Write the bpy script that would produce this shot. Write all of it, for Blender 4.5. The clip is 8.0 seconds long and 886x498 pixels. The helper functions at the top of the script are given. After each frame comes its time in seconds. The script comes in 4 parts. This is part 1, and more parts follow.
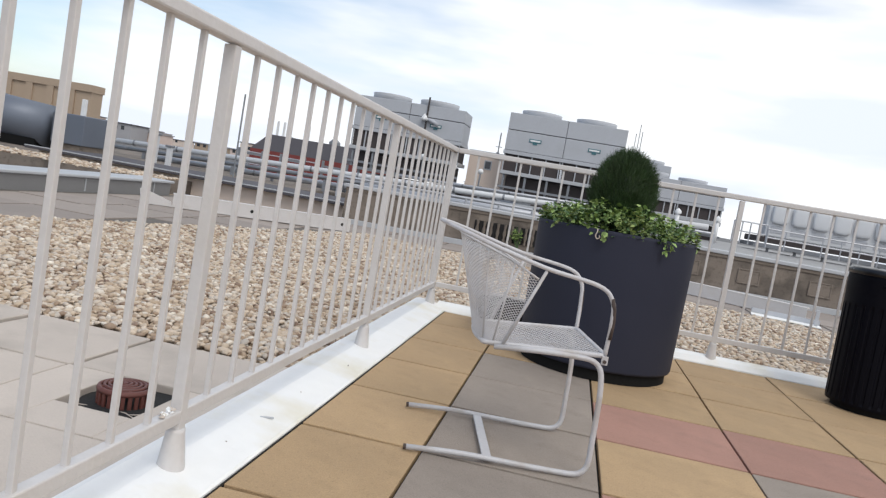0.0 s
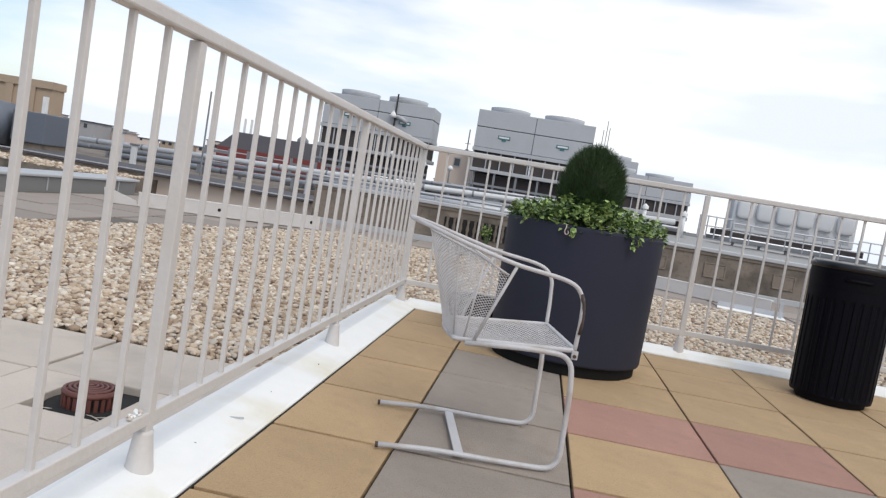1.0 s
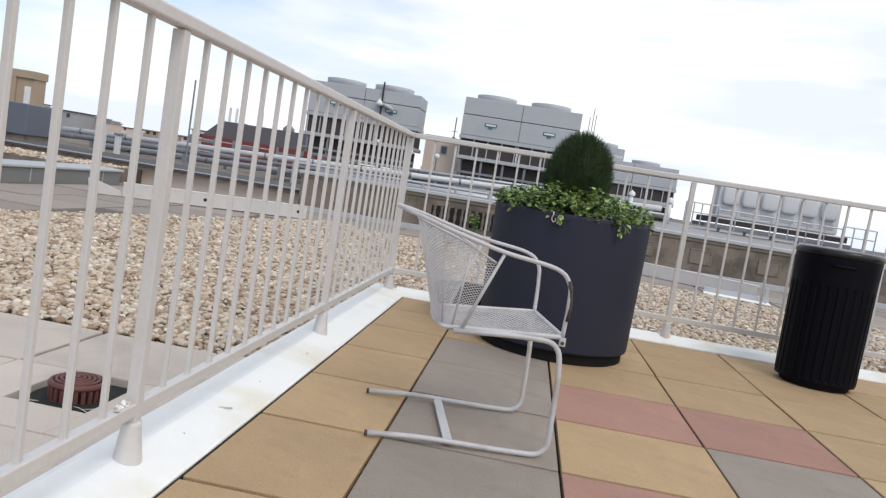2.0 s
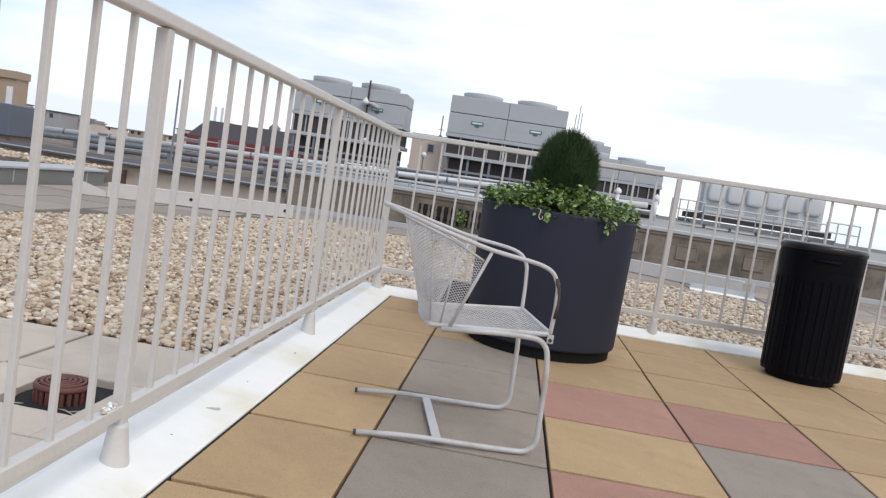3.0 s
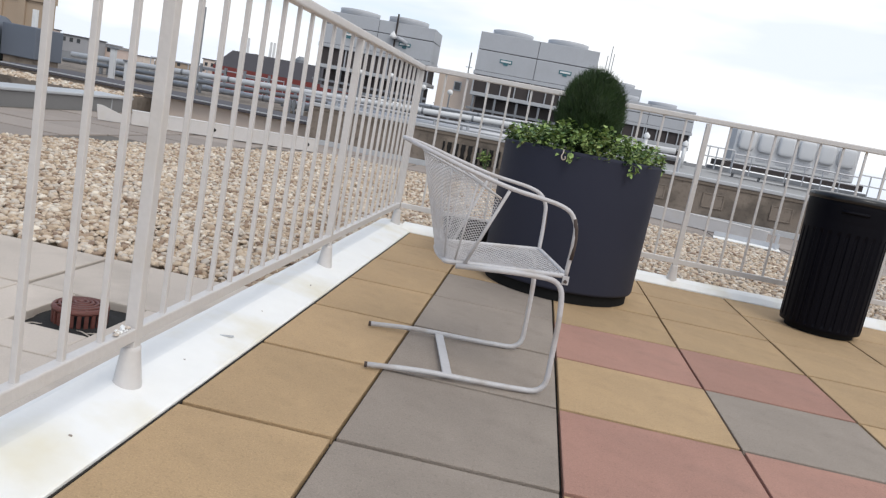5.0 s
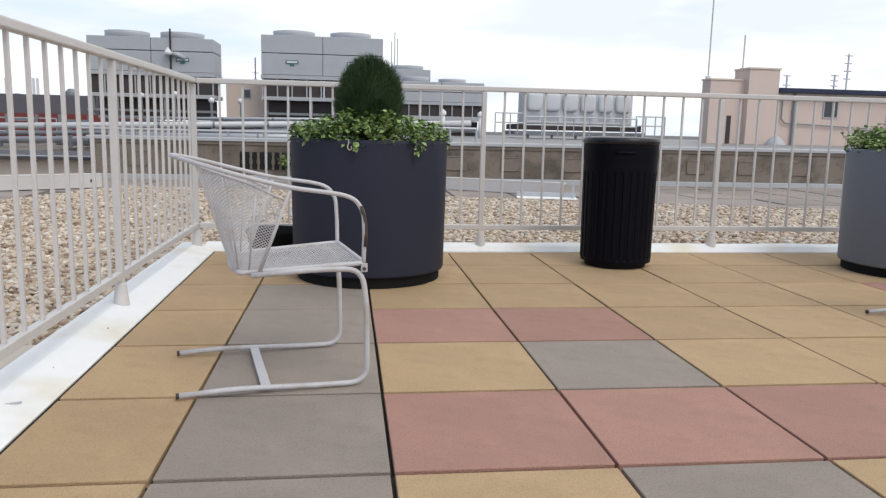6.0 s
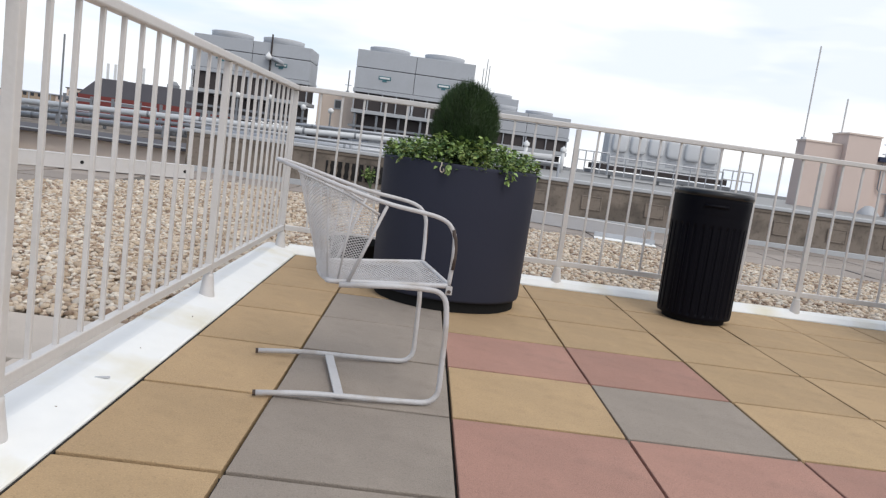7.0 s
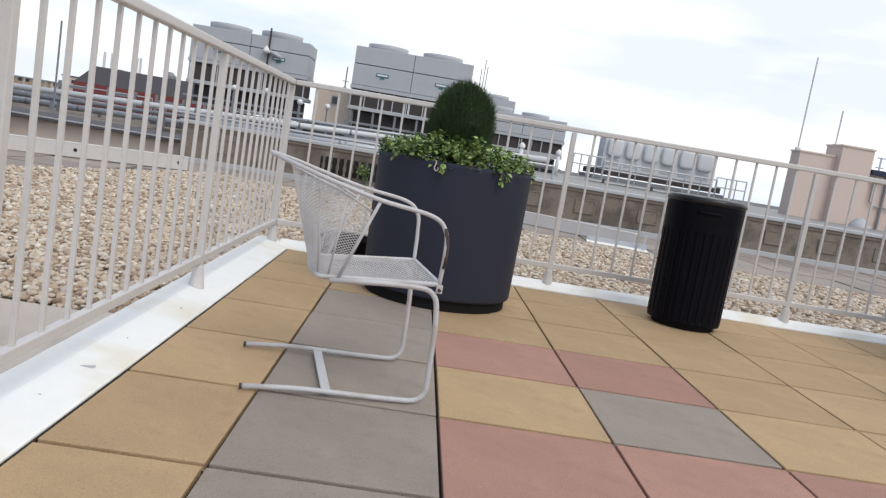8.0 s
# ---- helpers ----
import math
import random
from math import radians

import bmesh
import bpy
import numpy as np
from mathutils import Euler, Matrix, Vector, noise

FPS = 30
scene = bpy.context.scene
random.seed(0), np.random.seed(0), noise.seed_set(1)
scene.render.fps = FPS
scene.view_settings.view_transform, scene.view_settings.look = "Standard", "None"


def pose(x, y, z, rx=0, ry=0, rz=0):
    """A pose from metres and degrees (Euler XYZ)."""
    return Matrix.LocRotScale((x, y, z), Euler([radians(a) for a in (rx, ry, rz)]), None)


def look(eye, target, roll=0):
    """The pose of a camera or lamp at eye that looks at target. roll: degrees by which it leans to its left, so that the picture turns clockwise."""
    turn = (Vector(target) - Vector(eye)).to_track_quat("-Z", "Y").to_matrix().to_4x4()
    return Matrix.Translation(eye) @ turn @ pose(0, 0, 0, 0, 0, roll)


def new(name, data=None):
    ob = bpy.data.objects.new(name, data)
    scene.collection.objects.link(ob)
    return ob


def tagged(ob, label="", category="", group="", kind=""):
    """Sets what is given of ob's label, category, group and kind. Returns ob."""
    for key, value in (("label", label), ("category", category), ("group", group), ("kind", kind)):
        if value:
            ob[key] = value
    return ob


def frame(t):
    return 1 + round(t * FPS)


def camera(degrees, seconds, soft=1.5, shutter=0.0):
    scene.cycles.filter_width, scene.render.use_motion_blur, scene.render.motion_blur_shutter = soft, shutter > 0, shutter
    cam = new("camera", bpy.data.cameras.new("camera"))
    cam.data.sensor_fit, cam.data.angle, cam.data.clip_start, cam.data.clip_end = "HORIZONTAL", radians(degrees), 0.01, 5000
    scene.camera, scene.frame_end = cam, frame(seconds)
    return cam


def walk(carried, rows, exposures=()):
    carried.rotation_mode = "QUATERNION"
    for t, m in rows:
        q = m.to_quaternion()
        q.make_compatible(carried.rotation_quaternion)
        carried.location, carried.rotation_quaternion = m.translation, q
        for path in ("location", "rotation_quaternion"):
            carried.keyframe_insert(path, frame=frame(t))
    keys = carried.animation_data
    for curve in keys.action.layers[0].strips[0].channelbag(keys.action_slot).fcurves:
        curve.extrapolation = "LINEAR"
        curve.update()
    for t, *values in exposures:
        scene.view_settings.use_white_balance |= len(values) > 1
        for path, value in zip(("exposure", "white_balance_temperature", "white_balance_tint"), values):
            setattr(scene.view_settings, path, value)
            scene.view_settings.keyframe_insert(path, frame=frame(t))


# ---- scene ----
cam = camera(60.5, 8.0, soft=1.3, shutter=0.1)
PATH = [
    (0, (-0.251, -2.500, 0.895), (-0.5694, -0.5319, 0.7354), 9.99),
    (0.5, (-0.251, -2.500, 0.895), (-0.5087, -0.5230, 0.7368), 9.64),
    (1, (-0.251, -2.500, 0.895), (-0.4913, -0.5205, 0.7409), 9.62),
    (1.5, (-0.251, -2.500, 0.895), (-0.4772, -0.5195, 0.7327), 9.58),
    (2, (-0.251, -2.500, 0.895), (-0.4540, -0.5184, 0.7157), 9.25),
    (2.2, (-0.251, -2.500, 0.895), (-0.4339, -0.5164, 0.7170), 8.99),
    (3.3, (-0.251, -2.500, 0.895), (-0.4186, -0.5151, 0.7156), 8.88),
    (3.5, (-0.251, -2.500, 0.895), (-0.4164, -0.5150, 0.7150), 8.87),
    (4, (-0.251, -2.500, 0.895), (-0.4184, -0.5152, 0.7145), 9.02),
    (4.2, (-0.251, -2.500, 0.895), (-0.4202, -0.5156, 0.7123), 9.04),
    (5.3, (-0.198, -2.459, 0.881), (-0.3860, -0.5040, 0.5052), 11.62),
    (5.4, (-0.175, -2.461, 0.882), (-0.2552, -0.4883, 0.5598), 9.17),
    (5.5, (-0.152, -2.462, 0.882), (-0.1291, -0.4827, 0.5944), 7.23),
    (5.7, (-0.144, -2.464, 0.883), (0.0275, -0.4990, 0.5550), 3.83),
    (5.9, (-0.136, -2.467, 0.884), (0.1041, -0.5067, 0.5696), 2.13),
    (6, (-0.120, -2.472, 0.887), (0.1306, -0.5127, 0.5760), 1.31),
    (6.1, (-0.141, -2.478, 0.880), (0.1190, -0.5187, 0.5744), 1.08),
    (6.2, (-0.139, -2.481, 0.884), (0.0925, -0.5167, 0.5846), 1.25),
    (6.3, (-0.152, -2.474, 0.887), (0.0558, -0.5060, 0.5994), 1.73),
    (6.5, (-0.165, -2.468, 0.889), (-0.0033, -0.4936, 0.6140), 3.81),
    (7, (-0.193, -2.477, 0.891), (-0.1217, -0.4948, 0.6324), 7.73),
    (7.5, (-0.186, -2.481, 0.891), (-0.1145, -0.4967, 0.6529), 10.15),
    (8, (-0.189, -2.471, 0.888), (-0.0983, -0.4899, 0.6308), 9.52),
]
walk(cam, [(t, look(eye, target, roll)) for t, eye, target, roll in PATH])

# world and sun: bright overcast sky, thin blue gaps
world = bpy.data.worlds.new("sky")
scene.world = world
world.use_nodes = True
wn, wl = world.node_tree.nodes, world.node_tree.links
wn.clear()
w_out = wn.new("ShaderNodeOutputWorld")
w_sky = wn.new("ShaderNodeTexSky")
w_sky.sky_type = "NISHITA"
w_sky.sun_disc = False
w_sky.sun_elevation, w_sky.sun_rotation = radians(52), radians(150)
w_b1 = wn.new("ShaderNodeBackground")
w_b1.inputs["Strength"].default_value = 0.15
wl.new(w_sky.outputs[0], w_b1.inputs["Color"])
w_b2 = wn.new("ShaderNodeBackground")
w_b2.inputs["Color"].default_value = (0.965, 0.983, 1.0, 1)
w_b2.inputs["Strength"].default_value = 1.13
w_tc = wn.new("ShaderNodeTexCoord")
w_map2 = wn.new("ShaderNodeMapping")
w_map2.inputs["Scale"].default_value = (1.6, 1.6, 7.0)
w_map2.inputs["Location"].default_value = (3.1, 1.7, 0.4)
w_n2 = wn.new("ShaderNodeTexNoise")
w_n2.inputs["Scale"].default_value = 2.1
w_n2.inputs["Detail"].default_value = 4.0
w_r2 = wn.new("ShaderNodeValToRGB")
w_r2.color_ramp.elements[0].position, w_r2.color_ramp.elements[0].color = 0.40, (0.79, 0.85, 0.94, 1)
w_r2.color_ramp.elements[1].position, w_r2.color_ramp.elements[1].color = 0.56, (0.965, 0.983, 1.0, 1)
wl.new(w_tc.outputs["Generated"], w_map2.inputs[0])
wl.new(w_map2.outputs[0], w_n2.inputs["Vector"])
wl.new(w_n2.outputs["Fac"], w_r2.inputs[0])
wl.new(w_r2.outputs[0], w_b2.inputs["Color"])
w_map = wn.new("ShaderNodeMapping")
w_map.inputs["Scale"].default_value = (1.0, 1.0, 4.5)
w_map.inputs["Location"].default_value = (0.4, 0.0, 0.35)
w_no = wn.new("ShaderNodeTexNoise")
w_no.inputs["Scale"].default_value = 1.7
w_no.inputs["Detail"].default_value = 5.0
w_no.inputs["Roughness"].default_value = 0.5
w_ramp = wn.new("ShaderNodeValToRGB")
w_ramp.color_ramp.elements[0].position, w_ramp.color_ramp.elements[0].color = 0.28, (0.15, 0.15, 0.15, 1)
w_ramp.color_ramp.elements[1].position, w_ramp.color_ramp.elements[1].color = 0.46, (1, 1, 1, 1)
w_mix = wn.new("ShaderNodeMixShader")
wl.new(w_tc.outputs["Generated"], w_map.inputs[0])
wl.new(w_map.outputs[0], w_no.inputs["Vector"])
w_sep = wn.new("ShaderNodeSeparateXYZ")
wl.new(w_tc.outputs["Generated"], w_sep.inputs[0])
w_bias = wn.new("ShaderNodeMath")
w_bias.operation = "MULTIPLY_ADD"
w_bias.inputs[1].default_value = 0.40
wl.new(w_sep.outputs["X"], w_bias.inputs[0])
wl.new(w_no.outputs["Fac"], w_bias.inputs[2])
wl.new(w_bias.outputs[0], w_ramp.inputs[0])
wl.new(w_ramp.outputs[0], w_mix.inputs[0])
wl.new(w_b1.outputs[0], w_mix.inputs[1])
wl.new(w_b2.outputs[0], w_mix.inputs[2])
wl.new(w_mix.outputs[0], w_out.inputs[0])

sun = new("sun", bpy.data.lights.new("sun", "SUN"))
sun.data.energy, sun.data.angle, sun.data.color = 1.1, radians(25), (1.0, 0.95, 0.87)
sun.matrix_world = look((6, -10, 14), (0, 0, 0))


# ---- materials ----
def mat(name, col, rough=0.6, metal=0.0, var=0.12, scale=6.0, bump=0.15, bscale=90.0, rand=0.0, island=False, stain=None, amount=0.5, sscale=3.0, coord="Object"):
    """Base colour with broad and fine variation, an optional stain colour, and fine relief."""
    m = bpy.data.materials.new(name)
    m.use_nodes = True
    n, l = m.node_tree.nodes, m.node_tree.links
    b = n["Principled BSDF"]
    b.inputs["Metallic"].default_value = metal
    tc = n.new("ShaderNodeTexCoord")
    vec = tc.outputs[coord]

    def noise_tex(sc, detail=4.0):
        t = n.new("ShaderNodeTexNoise")
        t.inputs["Scale"].default_value = sc
        t.inputs["Detail"].default_value = detail
        l.new(vec, t.inputs["Vector"])
        return t

    broad, fine = noise_tex(scale), noise_tex(bscale, 3.0)
    both = n.new("ShaderNodeMath")
    both.operation = "ADD"
    l.new(broad.outputs["Fac"], both.inputs[0])
    l.new(fine.outputs["Fac"], both.inputs[1])
    last = both.outputs[0]
    if rand:
        src = n.new("ShaderNodeNewGeometry").outputs["Random Per Island"] if island else n.new("ShaderNodeObjectInfo").outputs["Random"]
        ra = n.new("ShaderNodeMath")
        ra.operation = "MULTIPLY_ADD"
        ra.inputs[1].default_value, ra.inputs[2].default_value = rand / max(var, 1e-3), -0.5 * rand / max(var, 1e-3)
        l.new(src, ra.inputs[0])
        ad = n.new("ShaderNodeMath")
        ad.operation = "ADD"
        l.new(last, ad.inputs[0])
        l.new(ra.outputs[0], ad.inputs[1])
        last = ad.outputs[0]
    mul = n.new("ShaderNodeMath")
    mul.operation = "MULTIPLY_ADD"
    mul.inputs[1].default_value, mul.inputs[2].default_value = 2 * var, 1 - 2 * var
    l.new(last, mul.inputs[0])
    sc = n.new("ShaderNodeVectorMath")
    sc.operation = "SCALE"
    sc.inputs[0].default_value = col
    l.new(mul.outputs[0], sc.inputs["Scale"])
    out = sc.outputs[0]
    if stain:
        st = noise_tex(sscale, 6.0)
        rp = n.new("ShaderNodeMapRange")
        rp.inputs["From Min"].default_value, rp.inputs["From Max"].default_value = 0.52, 0.72
        rp.inputs["To Max"].default_value = amount
        l.new(st.outputs["Fac"], rp.inputs["Value"])
        mx = n.new("ShaderNodeMix")
        mx.data_type = "RGBA"
        l.new(rp.outputs[0], mx.inputs["Factor"])
        l.new(out, mx.inputs["A"])
        mx.inputs["B"].default_value = (*stain, 1)
        out = mx.outputs["Result"]
    l.new(out, b.inputs["Base Color"])
    rr = n.new("ShaderNodeMapRange")
    rr.inputs["To Min"].default_value, rr.inputs["To Max"].default_value = max(rough - 0.1, 0.03), min(rough + 0.1, 1)
    l.new(broad.outputs["Fac"], rr.inputs["Value"])
    l.new(rr.outputs[0], b.inputs["Roughness"])
    if bump:
        bp = n.new("ShaderNodeBump")
        bp.inputs["Strength"].default_value, bp.inputs["Distance"].default_value = bump, 0.01
        l.new(fine.outputs["Fac"], bp.inputs["Height"])
        l.new(bp.outputs[0], b.inputs["Normal"])
    return m


M_YEL = mat("yellow concrete", (0.468, 0.321, 0.180), 0.85, var=0.19, scale=4, bump=0.5, bscale=220, rand=0.07, stain=(0.36, 0.25, 0.14), amount=0.35, sscale=2.2)
M_GRY = mat("grey concrete", (0.312, 0.262, 0.221), 0.85, var=0.19, scale=4, bump=0.5, bscale=220, rand=0.07, stain=(0.230, 0.192, 0.165), amount=0.35, sscale=2.2)
M_RED = mat("red concrete", (0.405, 0.222, 0.172), 0.85, var=0.19, scale=4, bump=0.5, bscale=220, rand=0.07, stain=(0.29, 0.18, 0.15), amount=0.35, sscale=2.2)


def speckle(m, scale, low, high, tone):
    """Fine aggregate grains of another tone over a material's colour."""
    n, l = m.node_tree.nodes, m.node_tree.links
    b = n["Principled BSDF"]
    src = b.inputs["Base Color"].links[0].from_socket
    tc = n.new("ShaderNodeTexCoord")
    t = n.new("ShaderNodeTexNoise")
    t.inputs["Scale"].default_value, t.inputs["Detail"].default_value = scale, 2.0
    l.new(tc.outputs["Object"], t.inputs["Vector"])
    r = n.new("ShaderNodeMapRange")
    r.inputs["From Min"].default_value, r.inputs["From Max"].default_value = low, high
    l.new(t.outputs["Fac"], r.inputs["Value"])
    k = n.new("ShaderNodeVectorMath")
    k.operation = "SCALE"
    k.inputs["Scale"].default_value = tone
    l.new(src, k.inputs[0])
    x = n.new("ShaderNodeMix")
    x.data_type = "RGBA"
    l.new(r.outputs[0], x.inputs["Factor"])
    l.new(src, x.inputs["A"])
    l.new(k.outputs[0], x.inputs["B"])
    l.new(x.outputs["Result"], b.inputs["Base Color"])


for _m in (M_YEL, M_GRY, M_RED):
    speckle(_m, 95, 0.56, 0.70, 0.87)
    speckle(_m, 140, 0.58, 0.70, 1.13)
    speckle(_m, 9, 0.50, 0.75, 0.92)
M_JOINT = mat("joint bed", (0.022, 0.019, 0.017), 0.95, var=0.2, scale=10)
M_MEMB = mat("white membrane", (0.87, 0.87, 0.86), 0.7, var=0.03, scale=3, bump=0.3, bscale=14, stain=(0.70, 0.63, 0.44), amount=0.65, sscale=2.3)
M_WHITE = mat("white painted steel", (0.60, 0.575, 0.565), 0.45, var=0.06, scale=5, bump=0.1, bscale=60, stain=(0.55, 0.50, 0.44), amount=0.3, sscale=7)
M_CHAIR = mat("worn white paint", (0.52, 0.51, 0.525), 0.45, var=0.08, scale=9, bump=0.12, bscale=120, stain=(0.36, 0.30, 0.25), amount=0.5, sscale=11)
M_RUST = mat("chipped dark steel", (0.06, 0.042, 0.036), 0.7, var=0.3, scale=20)
M_PLANT = mat("slate fibreglass", (0.033, 0.036, 0.055), 0.55, var=0.08, scale=3, bump=0.1, bscale=200, stain=(0.039, 0.041, 0.058), amount=0.4, sscale=2)
# Lighter copy of the slate above, with open-sky sheen put into the colour.
M_PLANT2 = mat("slate fibreglass with sky sheen", (0.15, 0.17, 0.21), 0.55, var=0.08, scale=3, bump=0.1, bscale=200, stain=(0.17, 0.19, 0.23), amount=0.4, sscale=2)
M_BLACK = mat("black plastic", (0.003, 0.003, 0.006), 0.5, var=0.15, scale=6, bump=0.08, bscale=90)
M_LID = mat("glossy black plastic lid", (0.006, 0.006, 0.009), 0.30, var=0.15, scale=9, bump=0.06, bscale=60)
M_BLKM = mat("black rubber", (0.012, 0.012, 0.012), 0.8, var=0.2, scale=9)
M_SOIL = mat("potting soil", (0.035, 0.024, 0.016), 0.95, var=0.3, scale=20, bump=0.8, bscale=60)
M_PAVE = mat("pale roof paver", (0.56, 0.49, 0.43), 0.9, var=0.08, scale=4, bump=0.3, bscale=160, rand=0.06, stain=(0.33, 0.29, 0.25), amount=0.5, sscale=2.5)
M_WALK = mat("grey roof paver", (0.31, 0.265, 0.235), 0.9, var=0.1, scale=3, bump=0.3, bscale=120, rand=0.12, stain=(0.24, 0.21, 0.19), amount=0.5, sscale=1.5)
M_STONE = mat("river pebble", (0.5, 0.4, 0.3), 0.75, var=0.12, scale=30, bump=0.2, bscale=150)
_n, _l = M_STONE.node_tree.nodes, M_STONE.node_tree.links
_ramp = _n.new("ShaderNodeValToRGB")
_ramp.color_ramp.interpolation = "LINEAR"
for _p, _c in ((0.16, (0.37, 0.27, 0.19)), (0.40, (0.52, 0.41, 0.30)), (0.62, (0.64, 0.53, 0.42)), (0.82, (0.50, 0.44, 0.38))):
    _ramp.color_ramp.elements.new(_p).color = (*_c, 1)
_ramp.color_ramp.elements[0].color = (0.23, 0.155, 0.11, 1)
_ramp.color_ramp.elements[-1].color = (0.80, 0.72, 0.61, 1)
_l.new(_n.new("ShaderNodeNewGeometry").outputs["Random Per Island"], _ramp.inputs[0])
_sc = next(k for k in _n if k.bl_idname == "ShaderNodeVectorMath")
_l.new(_ramp.outputs[0], _sc.inputs[0])
M_BED = mat("gravel bed", (0.25, 0.19, 0.13), 0.95, var=0.3, scale=40, bump=1.0, bscale=50)
M_DRAIN = mat("brown drain iron", (0.135, 0.045, 0.035), 0.55, var=0.2, scale=14, bump=0.2, bscale=80)
# Near-black that carries the shade of pits, holes and openings as colour.
M_DARK = mat("shade of hollows", (0.015, 0.014, 0.014), 0.9, var=0.2)
M_WALL = mat("weathered concrete", (0.215, 0.178, 0.148), 0.9, var=0.12, scale=1.6, bump=0.3, bscale=40, stain=(0.10, 0.085, 0.072), amount=0.9, sscale=2.4)
speckle(M_WALL, 1.7, 0.48, 0.66, 0.62)
speckle(M_WALL, 14, 0.54, 0.70, 0.75)
M_WALLD = mat("stained stone", (0.17, 0.14, 0.115), 0.9, var=0.25, scale=5, bump=0.3, bscale=40)
M_COPE = mat("pale coping metal", (0.44, 0.45, 0.47), 0.5, var=0.08, scale=1.5)
M_BEIGE = mat("beige render", (0.72, 0.60, 0.52), 0.9, var=0.07, scale=0.7, bump=0.1, stain=(0.62, 0.51, 0.44), amount=0.4, sscale=0.5)
M_PINK = mat("pink render", (0.66, 0.53, 0.47), 0.9, var=0.06, scale=0.6, bump=0.1, stain=(0.57, 0.45, 0.39), amount=0.4, sscale=0.5)
M_GALV = mat("grey galvanised panel", (0.445, 0.458, 0.49), 0.55, var=0.06, scale=0.8, bump=0.05, bscale=9, stain=(0.38, 0.385, 0.40), amount=0.4, sscale=0.7)
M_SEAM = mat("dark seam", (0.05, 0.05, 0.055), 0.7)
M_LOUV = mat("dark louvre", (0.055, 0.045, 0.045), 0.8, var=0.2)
M_PIPE = mat("silver lagging", (0.46, 0.47, 0.50), 0.4, metal=0.3, var=0.12, scale=2)
M_STEEL = mat("dull steel", (0.25, 0.26, 0.28), 0.5, metal=0.5, var=0.12, scale=3)
M_DUCT = mat("blue grey duct", (0.15, 0.17, 0.21), 0.45, metal=0.3, var=0.1, scale=1)
M_SLATE = mat("slate roofing", (0.075, 0.070, 0.080), 0.8, var=0.2, scale=1.2)
M_BRICK = mat("red brick far", (0.20, 0.045, 0.04), 0.85, var=0.2, scale=1.5)
M_TAN = mat("tan stone", (0.42, 0.32, 0.235), 0.9, var=0.1, scale=0.4)
M_BLUE = mat("dark blue fascia", (0.012, 0.02, 0.06), 0.5)
M_GLASS = mat("dark window glass", (0.05, 0.055, 0.065), 0.12, var=0.1)
M_ROOF = mat("far roof felt", (0.13, 0.128, 0.13), 0.9, var=0.15, scale=0.3)
M_TEAL = mat("teal badge", (0.05, 0.16, 0.19), 0.5)
M_LIGHTP = mat("white badge", (0.75, 0.75, 0.75), 0.5)
M_PALE = mat("pale grey paint", (0.60, 0.61, 0.63), 0.5, var=0.06, scale=0.8)
M_KERB = mat("grey kerb cladding", (0.24, 0.235, 0.235), 0.5, metal=0.2, var=0.1, scale=1.5)
M_WJ = mat("walkway joint", (0.13, 0.115, 0.10), 0.95, var=0.2, scale=12)
# Pale tone with the glare of the sky put into the colour.
M_HAZE = mat("paint paled for sky glare", (0.62, 0.64, 0.68), 0.6)
M_CITY = mat("hazy masonry", (0.36, 0.35, 0.36), 0.9, var=0.15, scale=0.2)


def leaf_mat(name, a, b_, sc):
    m = mat(name, a, 0.55, var=0.2, scale=sc, bump=0.1, rand=0.5, island=True, stain=b_, amount=0.7, sscale=sc)
    p = m.node_tree.nodes["Principled BSDF"]
    p.inputs["Transmission Weight"].default_value = 0.0
    p.inputs["Subsurface Weight"].default_value = 0.0
    return m


for _m in (M_PLANT, M_BLACK, M_BLKM):
    _m.node_tree.nodes["Principled BSDF"].inputs["Specular IOR Level"].default_value = 0.10
M_BUSH = leaf_mat("dark conifer needles", (0.030, 0.060, 0.018), (0.045, 0.095, 0.025), 9)
M_VINE = leaf_mat("light vine leaf", (0.20, 0.29, 0.085), (0.40, 0.45, 0.17), 8)
M_VINED = leaf_mat("deep green leaf", (0.075, 0.145, 0.050), (0.11, 0.19, 0.07), 8)


# ---- mesh helpers ----
def part(name, bm, material, parent=None, label="", smooth=False):
    me = bpy.data.meshes.new(name)
    bm.normal_update()
    bm.to_mesh(me)
    bm.free()
    me.materials.append(material)
    if smooth:
        me.shade_smooth()
    ob = new(name, me)
    if parent:
        ob.parent = parent
    if label:
        ob["label"] = label
    return ob


def thing(name, place, label, category, group="", rz=0.0, kind=""):
    ob = new(name)
    ob.empty_display_size = 0.1
    ob.matrix_world = pose(*place, 0, 0, rz)
    return tagged(ob, label, category, group, kind)


def box(x0, x1, y0, y1, z0, z1, bevel=0.0, bm=None, m=None):
    b = bmesh.new()
    bmesh.ops.create_cube(b, size=1, matrix=Matrix.Translation(((x0 + x1) / 2, (y0 + y1) / 2, (z0 + z1) / 2)) @ Matrix.Diagonal((x1 - x0, y1 - y0, z1 - z0, 1)))
    if bevel:
        bmesh.ops.bevel(b, geom=b.edges[:], offset=bevel, segments=2, affect="EDGES", profile=0.5)
    if m is not None:
        bmesh.ops.transform(b, matrix=m, verts=b.verts[:])
    return join(bm, b)


def join(bm, b):
    if bm is None:
        return b
    me = bpy.data.meshes.new("tmp")
    b.to_mesh(me)
    b.free()
    bm.from_mesh(me)
    bpy.data.meshes.remove(me)
    return bm


